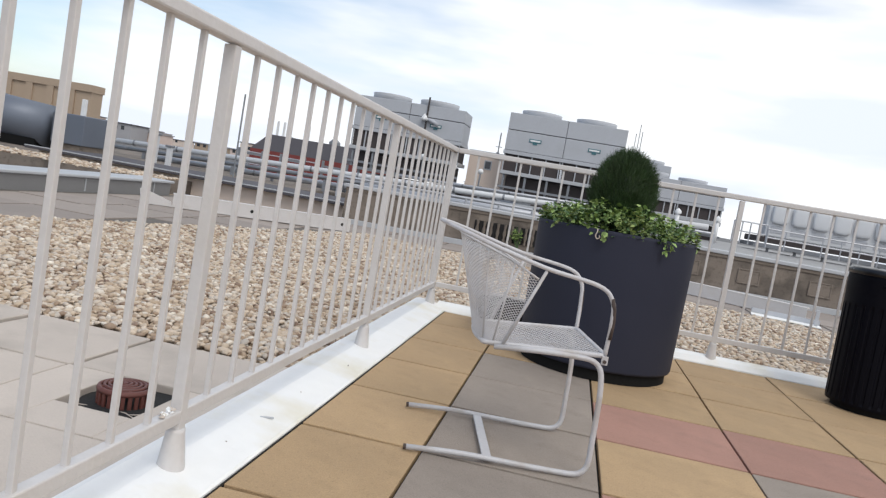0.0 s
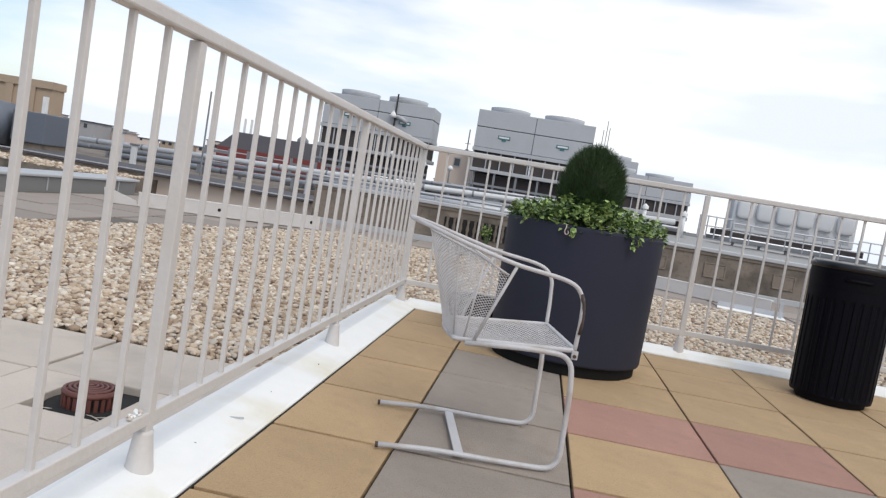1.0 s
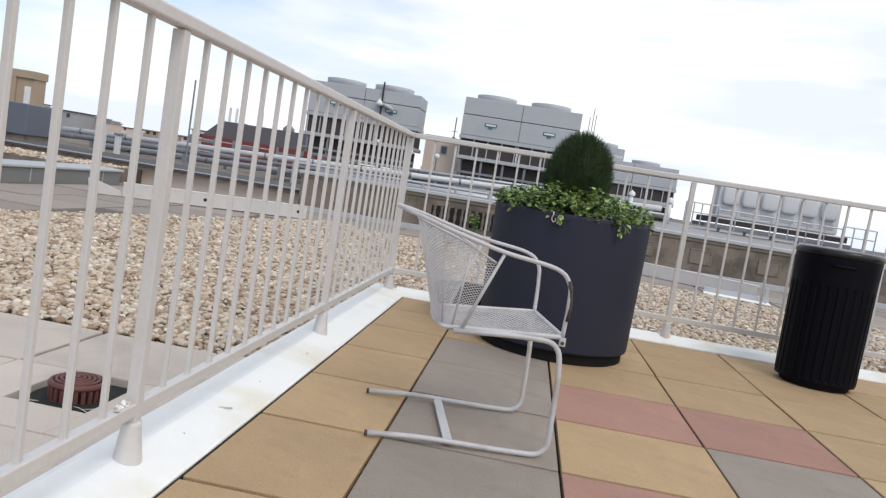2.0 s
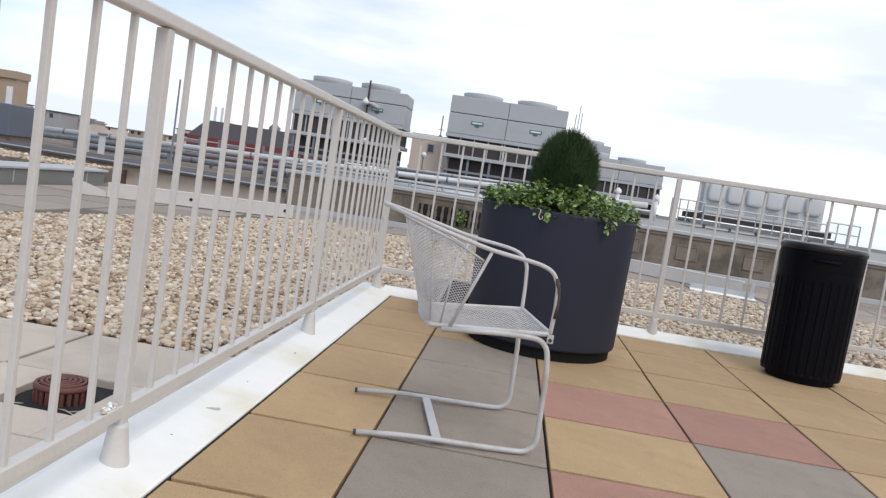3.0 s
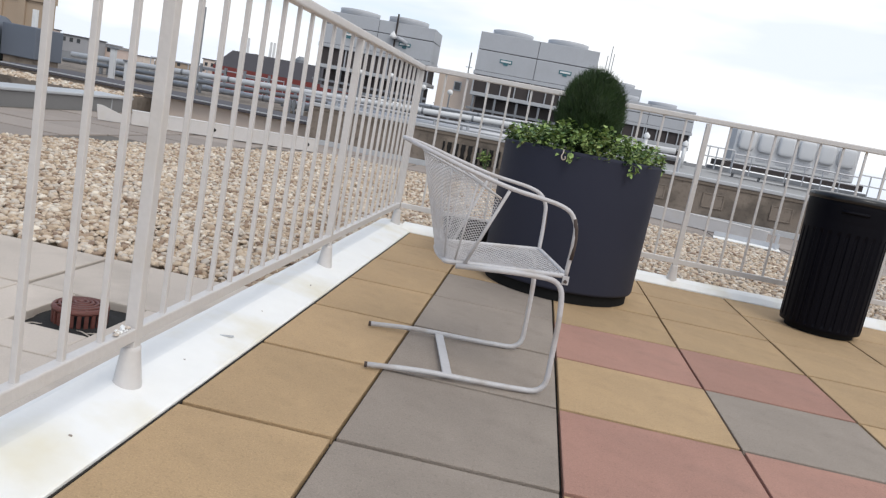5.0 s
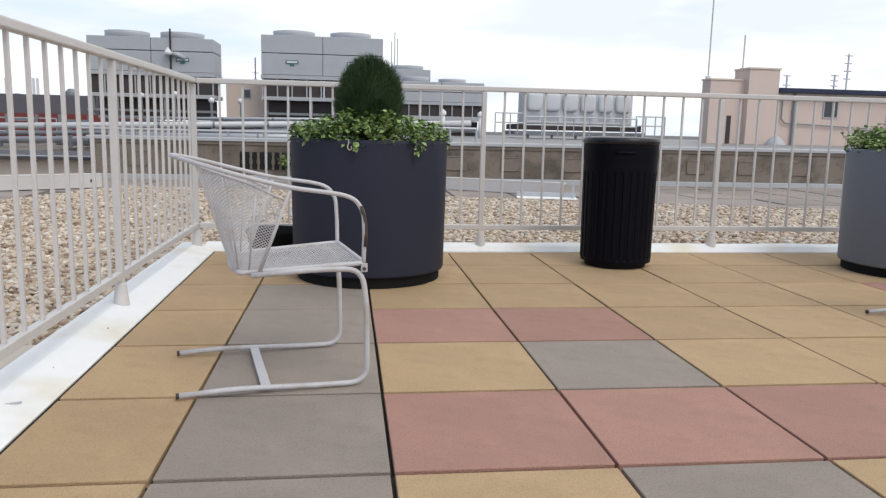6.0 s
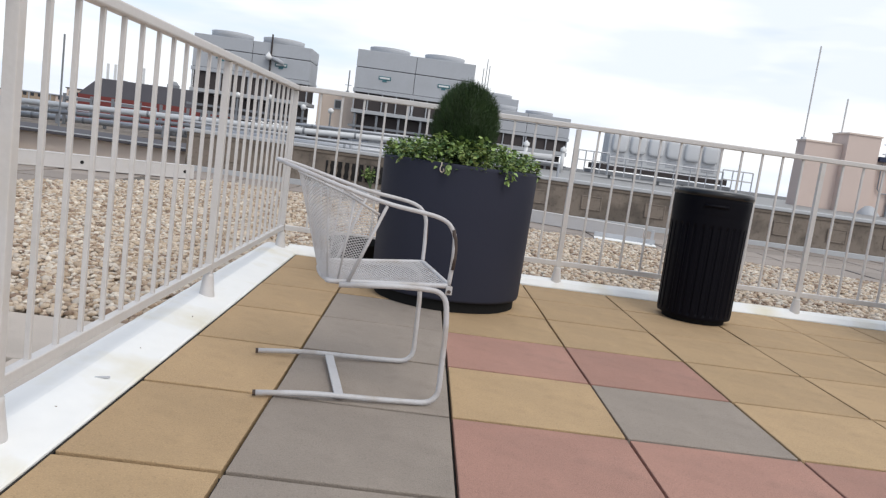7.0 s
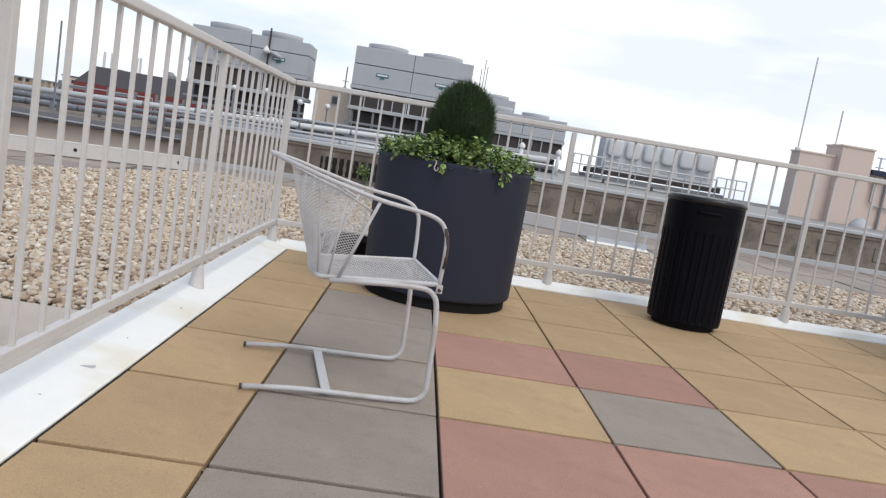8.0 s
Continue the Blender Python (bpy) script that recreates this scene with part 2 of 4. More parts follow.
def lathe(profile, seg=48, bm=None, centre=(0, 0, 0)):
    """A turned body from (radius, height) pairs; a radius of 0 closes it."""
    b = bmesh.new()
    rings = []
    for r, z in profile:
        if r < 1e-6:
            rings.append([b.verts.new((centre[0], centre[1], centre[2] + z))])
        else:
            rings.append([b.verts.new((centre[0] + r * math.cos(2 * math.pi * k / seg), centre[1] + r * math.sin(2 * math.pi * k / seg), centre[2] + z)) for k in range(seg)])
    for a, c in zip(rings, rings[1:]):
        for k in range(seg):
            q = (k + 1) % seg
            if len(a) == 1 and len(c) == 1:
                continue
            if len(a) == 1:
                b.faces.new((a[0], c[q], c[k]))
            elif len(c) == 1:
                b.faces.new((a[k], a[q], c[0]))
            else:
                b.faces.new((a[k], a[q], c[q], c[k]))
    bmesh.ops.recalc_face_normals(b, faces=b.faces[:])
    return join(bm, b)


def tube(points, r, seg=10, bm=None, closed=False):
    """A round bar along points."""
    b = bmesh.new()
    pts = [Vector(p) for p in points]
    n = len(pts)
    rings = []
    up = Vector((0, 0, 1))
    side = None
    for i, p in enumerate(pts):
        d = (pts[(i + 1) % n] - pts[i - 1]) if closed else (pts[min(i + 1, n - 1)] - pts[max(i - 1, 0)])
        d.normalize()
        if side is None:
            side = d.cross(up if abs(d.z) < 0.9 else Vector((1, 0, 0))).normalized()
        side = (side - d * side.dot(d)).normalized()
        other = d.cross(side)
        rings.append([b.verts.new(p + r * (math.cos(2 * math.pi * k / seg) * side + math.sin(2 * math.pi * k / seg) * other)) for k in range(seg)])
    pairs = list(zip(rings, rings[1:])) + ([(rings[-1], rings[0])] if closed else [])
    for a, c in pairs:
        for k in range(seg):
            b.faces.new((a[k], a[(k + 1) % seg], c[(k + 1) % seg], c[k]))
    if not closed:
        b.faces.new(rings[0][::-1])
        b.faces.new(rings[-1])
    bmesh.ops.recalc_face_normals(b, faces=b.faces[:])
    return join(bm, b)


def smooth_path(points, steps=8):
    """A Catmull-Rom run through points."""
    p = [Vector(q) for q in points]
    p = [2 * p[0] - p[1]] + p + [2 * p[-1] - p[-2]]
    out = []
    for i in range(1, len(p) - 2):
        for k in range(steps):
            t = k / steps
            out.append(0.5 * ((2 * p[i]) + (p[i + 1] - p[i - 1]) * t + (2 * p[i - 1] - 5 * p[i] + 4 * p[i + 1] - p[i + 2]) * t * t + (3 * p[i] - p[i - 1] - 3 * p[i + 1] + p[i + 2]) * t ** 3))
    return out + [p[-2]]


def fillet(points, r=0.06, steps=6):
    """Straight runs with rounded corners."""
    p = [Vector(q) for q in points]
    out = [p[0]]
    for a, c, e in zip(p, p[1:], p[2:]):
        d0, d1 = (a - c), (e - c)
        k = min(r, d0.length * 0.49, d1.length * 0.49)
        s, f = c + d0.normalized() * k, c + d1.normalized() * k
        for i in range(steps + 1):
            t = i / steps
            out.append((1 - t) ** 2 * s + 2 * t * (1 - t) * c + t * t * f)
    return out + [p[-1]]


def mesh_from(name, verts, faces, material, parent=None, smooth=True):
    me = bpy.data.meshes.new(name)
    me.from_pydata(verts, [], faces)
    me.update()
    me.materials.append(material)
    if smooth:
        me.shade_smooth()
    ob = new(name, me)
    if parent:
        ob.parent = parent
    return ob


def pebbles(name, spots, size, fine, rng):
    """Many rounded stones in one mesh: spots are an array of x, y, z."""
    b = bmesh.new()
    bmesh.ops.create_icosphere(b, subdivisions=2 if fine else 1, radius=1)
    base = np.array([v.co[:] for v in b.verts])
    tri = np.array([[v.index for v in f.verts] for f in b.faces])
    b.free()
    n, k = len(spots), len(base)
    sc = size * rng.uniform(0.6, 1.25, (n, 1)) * np.stack([rng.uniform(0.8, 1.35, n), rng.uniform(0.65, 1.0, n), rng.uniform(0.45, 0.8, n)], 1)
    v = base[None] * (1 + 0.12 * rng.standard_normal((n, k, 1))) * sc[:, None]
    a = rng.uniform(0, 2 * math.pi, n)
    tilt = rng.uniform(-0.5, 0.5, n)
    y, z = v[..., 1].copy(), v[..., 2].copy()
    v[..., 1] = y * np.cos(tilt)[:, None] - z * np.sin(tilt)[:, None]
    v[..., 2] = y * np.sin(tilt)[:, None] + z * np.cos(tilt)[:, None]
    x, y = v[..., 0].copy(), v[..., 1].copy()
    v[..., 0] = x * np.cos(a)[:, None] - y * np.sin(a)[:, None]
    v[..., 1] = x * np.sin(a)[:, None] + y * np.cos(a)[:, None]
    v += spots[:, None]
    f = (tri[None] + (np.arange(n) * k)[:, None, None]).reshape(-1, 3)
    me = bpy.data.meshes.new(name)
    me.vertices.add(n * k)
    me.vertices.foreach_set("co", v.ravel())
    me.loops.add(len(f) * 3)
    me.loops.foreach_set("vertex_index", f.ravel().astype(np.int32))
    me.polygons.add(len(f))
    me.polygons.foreach_set("loop_start", np.arange(len(f), dtype=np.int32) * 3)
    me.update(calc_edges=True)
    me.shade_smooth()
    me.materials.append(M_STONE)
    return new(name, me)


# ---- the roof ----
T = 0.61
EDGE_X, EDGE_Y = -1.05, 2.975
LOW = -0.05

ground = part("ground", box(-400, 400, -200, 900, -0.9, -0.7), M_ROOF)
tagged(ground, "grey felt roofs reaching far off", "ground", kind="structure")
roof_slab = part("roof_slab", box(-7.6, 14, -6, 11.0, -0.68, -0.105), M_BED)
tagged(roof_slab, "brown gravel bed of the flat roof", "roof", kind="structure")
# Strip added to darken the gap, covering the kerb's white lower face.
sealant = tagged(part("trim", box(EDGE_X + 0.0005, EDGE_X + 0.0065, -5.9, EDGE_Y, -0.021, -0.001, 0.002), M_JOINT), "dark strip added to darken the gap between kerb and pavers", "sealant", kind="structure")
deck_bed = part("deck_bed", box(EDGE_X, 9, -5.9, EDGE_Y, -0.10, -0.022), M_JOINT)
tagged(deck_bed, "dark bed under the deck pavers", "floor", kind="structure")

# white membrane kerbs beside the deck
def kerb(name, profile, a, e, along, label):
    """A flashed kerb: a profile of (across, height) drawn out between two stops."""
    b = bmesh.new()
    put = (lambda s, q: (q[0], s, q[1])) if along == "y" else (lambda s, q: (s, q[0], q[1]))
    n = 60
    rows = [[b.verts.new(Vector(put(a + (e - a) * k / n, q)) + Vector((0, 0, 0.004 * noise.noise(Vector((k * 0.7, i * 1.3, 2.0)))))) for i, q in enumerate(profile)] for k in range(n + 1)]
    for p, q in zip(rows, rows[1:]):
        for i in range(len(profile)):
            j = (i + 1) % len(profile)
            b.faces.new((p[i], p[j], q[j], q[i]))
    b.faces.new(rows[0])
    b.faces.new(rows[-1][::-1])
    bmesh.ops.recalc_face_normals(b, faces=b.faces[:])
    return tagged(part(name, b, M_MEMB), label, "kerb", kind="structure")


kerb("kerb_side", [(EDGE_X, -0.10), (EDGE_X, 0.003), (EDGE_X - 0.008, 0.010), (EDGE_X - 0.070, 0.022), (-1.20, 0.040), (-1.275, 0.043), (-1.30, 0.036), (-1.30, -0.10)], -5.9, 3.14, "y", "white roofing membrane kerb with yellowish stains")
kerb("kerb_far", [(EDGE_Y, -0.10), (EDGE_Y, 0.004), (EDGE_Y + 0.010, 0.012), (EDGE_Y + 0.05, 0.038), (3.07, 0.048), (3.125, 0.050), (3.14, 0.044), (3.14, -0.10)], EDGE_X - 0.07, 9, "x", "white roofing membrane kerb under the far railing")


# ---- railing ----
RAIL_Z, LOW_Z = 1.174, 0.178
BAR = box(-0.0075, 0.0075, -0.0075, 0.0075, LOW_Z, RAIL_Z, 0.002)
bar_me = bpy.data.meshes.new("baluster")
BAR.to_mesh(bar_me)
BAR.free()
bar_me.materials.append(M_WHITE)
foot_profile = [(0.038, -0.02), (0.037, 0.0), (0.035, 0.012), (0.0255, 0.088), (0.025, 0.100), (0.0, 0.102)]


def railing(name, stops, axis, fixed, first, label):
    """Posts at stops along one axis, rails between them and evenly spaced bars."""
    th = thing(name, (0, 0, 0), label, "railing", group="roof railings")
    lo, hi = stops[0], stops[-1]

    def span(a, b, w, z0, z1, bev):
        return box(a, b, fixed - w, fixed + w, z0, z1, bev) if axis == "x" else box(fixed - w, fixed + w, a, b, z0, z1, bev)

    part("top_rail", span(lo, hi, 0.023, RAIL_Z - 0.010, RAIL_Z + 0.026, 0.006), M_WHITE, th)
    part("bottom_rail", span(lo, hi, 0.016, LOW_Z - 0.02, LOW_Z + 0.016, 0.004), M_WHITE, th)
    for s in stops[first:]:
        x, y = (s, fixed) if axis == "x" else (fixed, s)
        part("post", box(x - 0.017, x + 0.017, y - 0.017, y + 0.017, 0.04, RAIL_Z - 0.014, 0.003), M_WHITE, th)
        part("foot", lathe(foot_profile, 24, centre=(x, y, 0.040 if axis == "y" else 0.046)), M_WHITE, th, "flared white weathered foot", True)
    for a, b in zip(stops, stops[1:]):
        n = round(abs(b - a) / 0.157)
        for k in range(1, n):
            s = a + (b - a) * k / n
            o = new("baluster", bar_me)
            o.location = (s, fixed, 0) if axis == "x" else (fixed, s, 0)
            o.parent = th
    return th


railing("metal_railing", [-4.34, -2.49, -0.645, 1.205, 3.055], "y", -1.180, 0, "white painted steel railing along the side kerb")
railing("metal_railing", [-1.157, 0.865, 2.68, 4.5, 6.32, 8.14], "x", 3.055, 1, "white painted steel railing along the far kerb")


# ---- chair ----
def expanded(fn, nu, nv, wide, name, parent, material):
    """Expanded metal: a diamond lattice of flat strands on the surface fn(u, v)."""
    verts, faces = [], []

    def strand(a, b):
        (u0, v0), (u1, v1) = a, b
        p, q = fn(u0, v0), fn(u1, v1)
        e = 1e-3
        nrm = (fn(u0 + e, v0) - p).cross(fn(u0, v0 + e) - p)
        nrm.normalize()
        d = (q - p).normalized()
        s = d.cross(nrm).normalized() * wide / 2
        h = nrm * wide * 0.3
        i = len(verts)
        for base in (p, q):
            verts.extend([base + s + h, base - s + h, base - s - h, base + s - h])
        for k in range(4):
            m2 = (k + 1) % 4
            faces.append((i + k, i + m2, i + 4 + m2, i + 4 + k))

    for i in range(nu):
        for j in range(nv):
            c = ((i + 0.5) / nu, (j + 0.5) / nv)
            for du, dv in ((-0.5, 0), (0.5, 0)):
                for ev in (-0.5, 0.5):
                    strand((c[0] + du / nu, c[1]), (c[0], c[1] + ev / nv))
    return mesh_from(name, verts, faces, material, parent, False)


def patio_chair(place, rz, label):
    th = thing("patio_chair", place, label, "chair", "patio chairs", rz)
    r = 0.0070
    W = 0.245
    for s, nm in ((-1, "sled_leg"), (1, "sled_leg")):
        y = s * W
        path = fillet([(-0.30, y, 0.016), (-0.12, y, 0.024), (0.06, y, 0.018), (0.20, y, 0.013), (0.327, y, 0.013), (0.322, y, 0.30), (0.305, y, 0.412), (0.16, y * 0.97, 0.415), (-0.06, y * 0.93, 0.400)], 0.07)
        leg = part(nm, tube(path, 0.0096, 10), M_CHAIR, th, "", True)
        part("tube_end", tube([(-0.3040, y, 0.0158), (-0.300, y, 0.0160), (-0.294, y, 0.0163)], 0.0099, 10), M_RUST, leg, "rusty open tube end", True)
        # arm rim down to the seat's front corner
    rim = [(0.313, -0.236, 0.43), (0.312, -0.250, 0.55), (0.300, -0.252, 0.62), (0.245, -0.254, 0.663), (0.07, -0.258, 0.690), (-0.08, -0.245, 0.725), (-0.20, -0.185, 0.757), (-0.275, -0.09, 0.775), (-0.297, 0, 0.780)]
    full = rim + [(x, -y, z) for x, y, z in rim[-2::-1]]
    part("arm_rim", tube(smooth_path(full, 6), r * 1.08, 10), M_CHAIR, th, "", True)
    for s in (-1, 1):
        part("wear_mark", tube([(0.3155, s * 0.2475, 0.49), (0.3165, s * 0.2500, 0.53), (0.3150, s * 0.2525, 0.56), (0.3100, s * 0.2535, 0.595), (0.298, s * 0.2540, 0.628)], 0.0072, 8), M_RUST, th, "bare rusted patch where paint has chipped", True)
        part("brace", tube([(-0.035, s * 0.225, 0.402), (0.065, s * 0.256, 0.682)], r * 0.85, 8), M_CHAIR, th, "", True)
    part("cross_bar", box(-0.033, 0.0, -W, W, 0.014, 0.022, 0.002), M_CHAIR, th, "flat steel bar between the runners")
    # seat
    front, rear, hw, hr = 0.315, -0.105, 0.242, 0.205
    seat_loop = fillet([(rear + 0.02, -hr + 0.06, 0.405), (rear, -hr, 0.405), (front, -hw, 0.432), (front, hw, 0.432), (rear, hr, 0.405), (rear + 0.0, -hr + 0.07, 0.405)], 0.03)
    part("seat_frame", tube(seat_loop, 0.0085, 8), M_CHAIR, th, "", True)

    def seat_fn(u, v):
        x = rear + (front - rear) * u
        h = hr + (hw - hr) * u
        return Vector((x, -h + 2 * h * v, 0.405 + 0.027 * u - 0.012 * math.sin(math.pi * u) * math.sin(math.pi * v)))

    expanded(seat_fn, 26, 18, 0.0034, "seat", th, M_CHAIR)

    # back shell between the rim and the seat's rear edge
    top = smooth_path([(0.045, -0.247, 0.650)] + [(x * 0.75, y * 0.93, z - 0.025 - 0.02 * abs(x)) for x, y, z in full[5:-5]] + [(0.045, 0.247, 0.650)], 10)
    low = smooth_path([(-0.03, -0.215, 0.405), (-0.085, -0.195, 0.403), (-0.108, -0.12, 0.402), (-0.116, 0, 0.402), (-0.108, 0.12, 0.402), (-0.085, 0.195, 0.403), (-0.03, 0.215, 0.405)], 10)

    def at(path, u):
        u = min(max(u, 0), 1) * (len(path) - 1)
        i = min(int(u), len(path) - 2)
        return path[i].lerp(path[i + 1], u - i)

    def back_fn(u, v):
        return at(low, u).lerp(at(top, u), v)

    expanded(back_fn, 46, 28, 0.0020, "backrest", th, M_CHAIR)
    part("upper_band", tube(top, 0.004, 8), M_CHAIR, th, "", True)
    for s in (-1, 1):
        for u in (0.10, 0.22):
            k = u if s < 0 else 1 - u
            part("back_rib", tube([back_fn(k, 0), back_fn(k, 1)], 0.0035, 6), M_CHAIR, th, "", True)
        part("joint_plate", box(0.302, 0.324, s * 0.2475 - 0.003, s * 0.2475 + 0.003, 0.402, 0.432, 0.001), M_CHAIR, th, "small plate joining arm and leg")
        part("bolt", tube([(0.312, s * 0.243, 0.414), (0.312, s * 0.258, 0.414)], 0.006, 8), M_RUST, th)
    part("back_band", tube(low, 0.006, 8), M_CHAIR, th, "", True)
    return th


chair = patio_chair((-0.418, 0.262, 0.0), 11.5, "white expanded-metal patio chair with a sled base and chipped paint")
chair2 = patio_chair((2.84, 0.80, 0.0), 6.0, "white metal patio chair further along the deck")


# ---- planters ----
def leaf_cards(name, spots, size, material, parent, rng, droop=0.4):
    """Small folded leaves: spots are (place, outward way)."""
    verts, faces = [], []
    for p, d in spots:
        d = Vector(d).normalized()
        side = d.cross(Vector((rng.normal(0, 0.4), rng.normal(0, 0.4), 1))).normalized()
        up = side.cross(d).normalized()
        L = size * rng.uniform(0.6, 1.3)
        w = L * rng.uniform(0.38, 0.55)
        tip = d * L - Vector((0, 0, droop * L * rng.uniform(0.2, 1)))
        i = len(verts)
        p = Vector(p)
        verts += [p, p + tip * 0.35 + side * w * 0.9 + up * w * 0.3, p + tip * 0.75 + side * w * 0.55 + up * w * 0.15, p + tip, p + tip * 0.75 - side * w * 0.55 + up * w * 0.15, p + tip * 0.35 - side * w * 0.9 + up * w * 0.3, p + tip * 0.5]
        faces += [(i, i + 1, i + 6), (i + 1, i + 2, i + 6), (i + 2, i + 3, i + 6), (i + 3, i + 4, i + 6), (i + 4, i + 5, i + 6), (i + 5, i, i + 6)]
    return mesh_from(name, verts, faces, material, parent)


def planter(place, radius, height, label, skin):
    th = thing("planter", place, label, "planter", "round planters")
    prof = [(0.0, 0.10), (radius * 0.965, 0.062), (radius * 0.975, 0.075), (radius * 0.998, height - 0.02), (radius, height - 0.004), (radius - 0.006, height), (radius - 0.030, height), (radius - 0.036, height - 0.006), (radius - 0.038, height - 0.06)]
    part("pot", lathe(prof, 96), skin, th, "slate grey fibreglass drum", True)
    part("base", lathe([(0, 0.0), (radius * 0.92, 0.0), (radius * 0.92, 0.10), (0, 0.10)], 64), M_BLKM, th, "recessed black base")
    part("soil", lathe([(0, height - 0.035), (radius * 0.5, height - 0.04), (radius - 0.037, height - 0.05)], 48), M_SOIL, th)
    return th


def topiary(place, rad, high, seed):
    """A clipped conifer ball: short stem, dark core of limbs and many fine upright needles."""
    rng = np.random.default_rng(seed)
    th = thing("topiary_shrub", place, "dense dark green conifer clipped into a dome", "shrub")
    part("trunk", tube([(0, 0, -0.04), (0.004, 0, 0.06), (0, 0.004, 0.14)], 0.014, 8), M_SOIL, th)
    verts, faces = [], []
    n = 26000
    for _ in range(n):
        a, cz = rng.uniform(0, 2 * math.pi), rng.uniform(-0.75, 1.0)
        sr = math.sqrt(1 - cz * cz)
        k = rng.uniform(0.62, 1.0) ** 0.6
        lump = 1 + 0.07 * math.sin(3 * a + 2 * cz) + 0.05 * math.sin(7 * a - 5 * cz)
        p = Vector((rad * sr * math.cos(a) * k * lump, rad * sr * math.sin(a) * k * lump, high * 0.46 + high * 0.54 * cz * k * (0.97 + 0.03 * lump)))
        d = Vector((sr * math.cos(a) * 0.55 + rng.normal(0, 0.22), sr * math.sin(a) * 0.55 + rng.normal(0, 0.22), 0.85 + rng.normal(0, 0.25))).normalized()
        L = rng.uniform(0.022, 0.05)
        s = d.cross(Vector((rng.normal(), rng.normal(), rng.normal()))).normalized() * rng.uniform(0.0010, 0.0020)
        i = len(verts)
        verts += [p - s, p + s, p + d * L]
        faces.append((i, i + 1, i + 2))
    mesh_from("needles", verts, faces, M_BUSH, th, False)
    b = bmesh.new()
    bmesh.ops.create_icosphere(b, subdivisions=4, radius=1)
    for v in b.verts:
        w = 0.84 + 0.08 * noise.noise(v.co * 3.1)
        v.co = Vector((v.co.x * rad * w, v.co.y * rad * w, high * 0.46 + v.co.z * high * 0.52 * w))
    part("inner_growth", b, M_BUSH, th)
    return th


def vines(place, radius, seed, hang):
    """Leafy ground cover that fills the pot and spills over its rim."""
    rng = np.random.default_rng(seed)
    th = thing("trailing_vine", place, "light green leafy vine spilling over the planter rim", "plant")
    light, deep = [], []
    for _ in range(3700):
        a = rng.uniform(0, 2 * math.pi)
        q = rng.uniform(0.35, 1.01) ** 0.7
        clump = 0.5 + 0.5 * math.sin(5 * a + seed) * math.cos(3 * a + 1.3 * seed)
        z = rng.uniform(-0.005, 0.055 + 0.10 * clump) + 0.10 * (1 - q)
        p = (radius * q * math.cos(a), radius * q * math.sin(a), z)
        d = (math.cos(a) * 0.6 + rng.normal(0, 0.5), math.sin(a) * 0.6 + rng.normal(0, 0.5), 0.35 + rng.normal(0, 0.35))
        (light if rng.uniform() < 0.40 + 0.35 * clump else deep).append((p, d))
    stems = bmesh.new()
    for _ in range(60):
        a = rng.uniform(0, 2 * math.pi)
        h = rng.uniform(0.07, 0.15)
        q = radius * rng.uniform(0.45, 0.95)
        root = Vector((q * math.cos(a), q * math.sin(a), -0.02))
        end = root + Vector((rng.normal(0, 0.05), rng.normal(0, 0.05), h))
        stems = tube([root, root.lerp(end, 0.5) + Vector((0.01, 0, 0.01)), end], 0.0022, 5, stems)
        for k in range(9):
            (light if rng.uniform() < 0.6 else deep).append((root.lerp(end, rng.uniform(0.3, 1)), (rng.normal(), rng.normal(), rng.normal(0.3, 0.4))))
    for a, drop in hang:
        pts = [Vector(((radius - 0.03 + 0.055 * min(k, 2) / 2) * math.cos(a), (radius - 0.03 + 0.055 * min(k, 2) / 2) * math.sin(a), 0.03 - max(k - 1, 0) / 4 * (drop + 0.03))) for k in range(6)]
        stems = tube(pts, 0.002, 5, stems)
        for k in range(int(drop * 160) + 4):
            f = rng.uniform(0.2, 1)
            p = pts[min(int(f * 5), 5)]
            light.append((p, (math.cos(a) * 0.6 + rng.normal(0, 0.5), math.sin(a) * 0.6 + rng.normal(0, 0.5), rng.normal(-0.4, 0.4))))
    tagged(part("stem", stems, M_VINED, th), kind="stuff")
    leaf_cards("leaves", light, 0.029, M_VINE, th, rng)
    leaf_cards("dark_leaves", deep, 0.022, M_VINED, th, rng)
    return th


PX, PY, PR, PH = 0.012, 2.11, 0.463, 0.820
planter((PX, PY, 0), PR, PH, "large slate grey round planter on a black base", M_PLANT)
topiary((PX - 0.005, PY - 0.02, PH - 0.03), 0.190, 0.502, 3)
vines((PX, PY, PH - 0.02), PR, 5, [(-1.05, 0.06), (-0.98, 0.03), (-1.75, 0.05), (-2.4, 0.01)])
curl = thing("dry_tendril", (PX + 0.470 * math.cos(-1.84), PY + 0.470 * math.sin(-1.84), PH - 0.045), "pale dry curled tendril hanging from the planter rim", "tendril")
part("curl", tube(smooth_path([(0, 0.01, 0.045), (0.0, -0.002, 0.03), (-0.006, -0.004, 0.008), (0.004, -0.004, -0.008), (0.016, -0.004, 0.0), (0.012, -0.004, 0.012)], 5), 0.003, 6), M_PAVE, curl)
QX, QY = 3.70, 2.20
planter((QX, QY, 0), 0.463, 0.82, "large round planter further along the railing, sky sheen put into its colour", M_PLANT2)
vines((QX, QY, 0.80), 0.463, 9, [(-2.2, 0.05), (-2.6, 0.03)])
topiary((QX, QY, 0.79), 0.19, 0.47, 8)


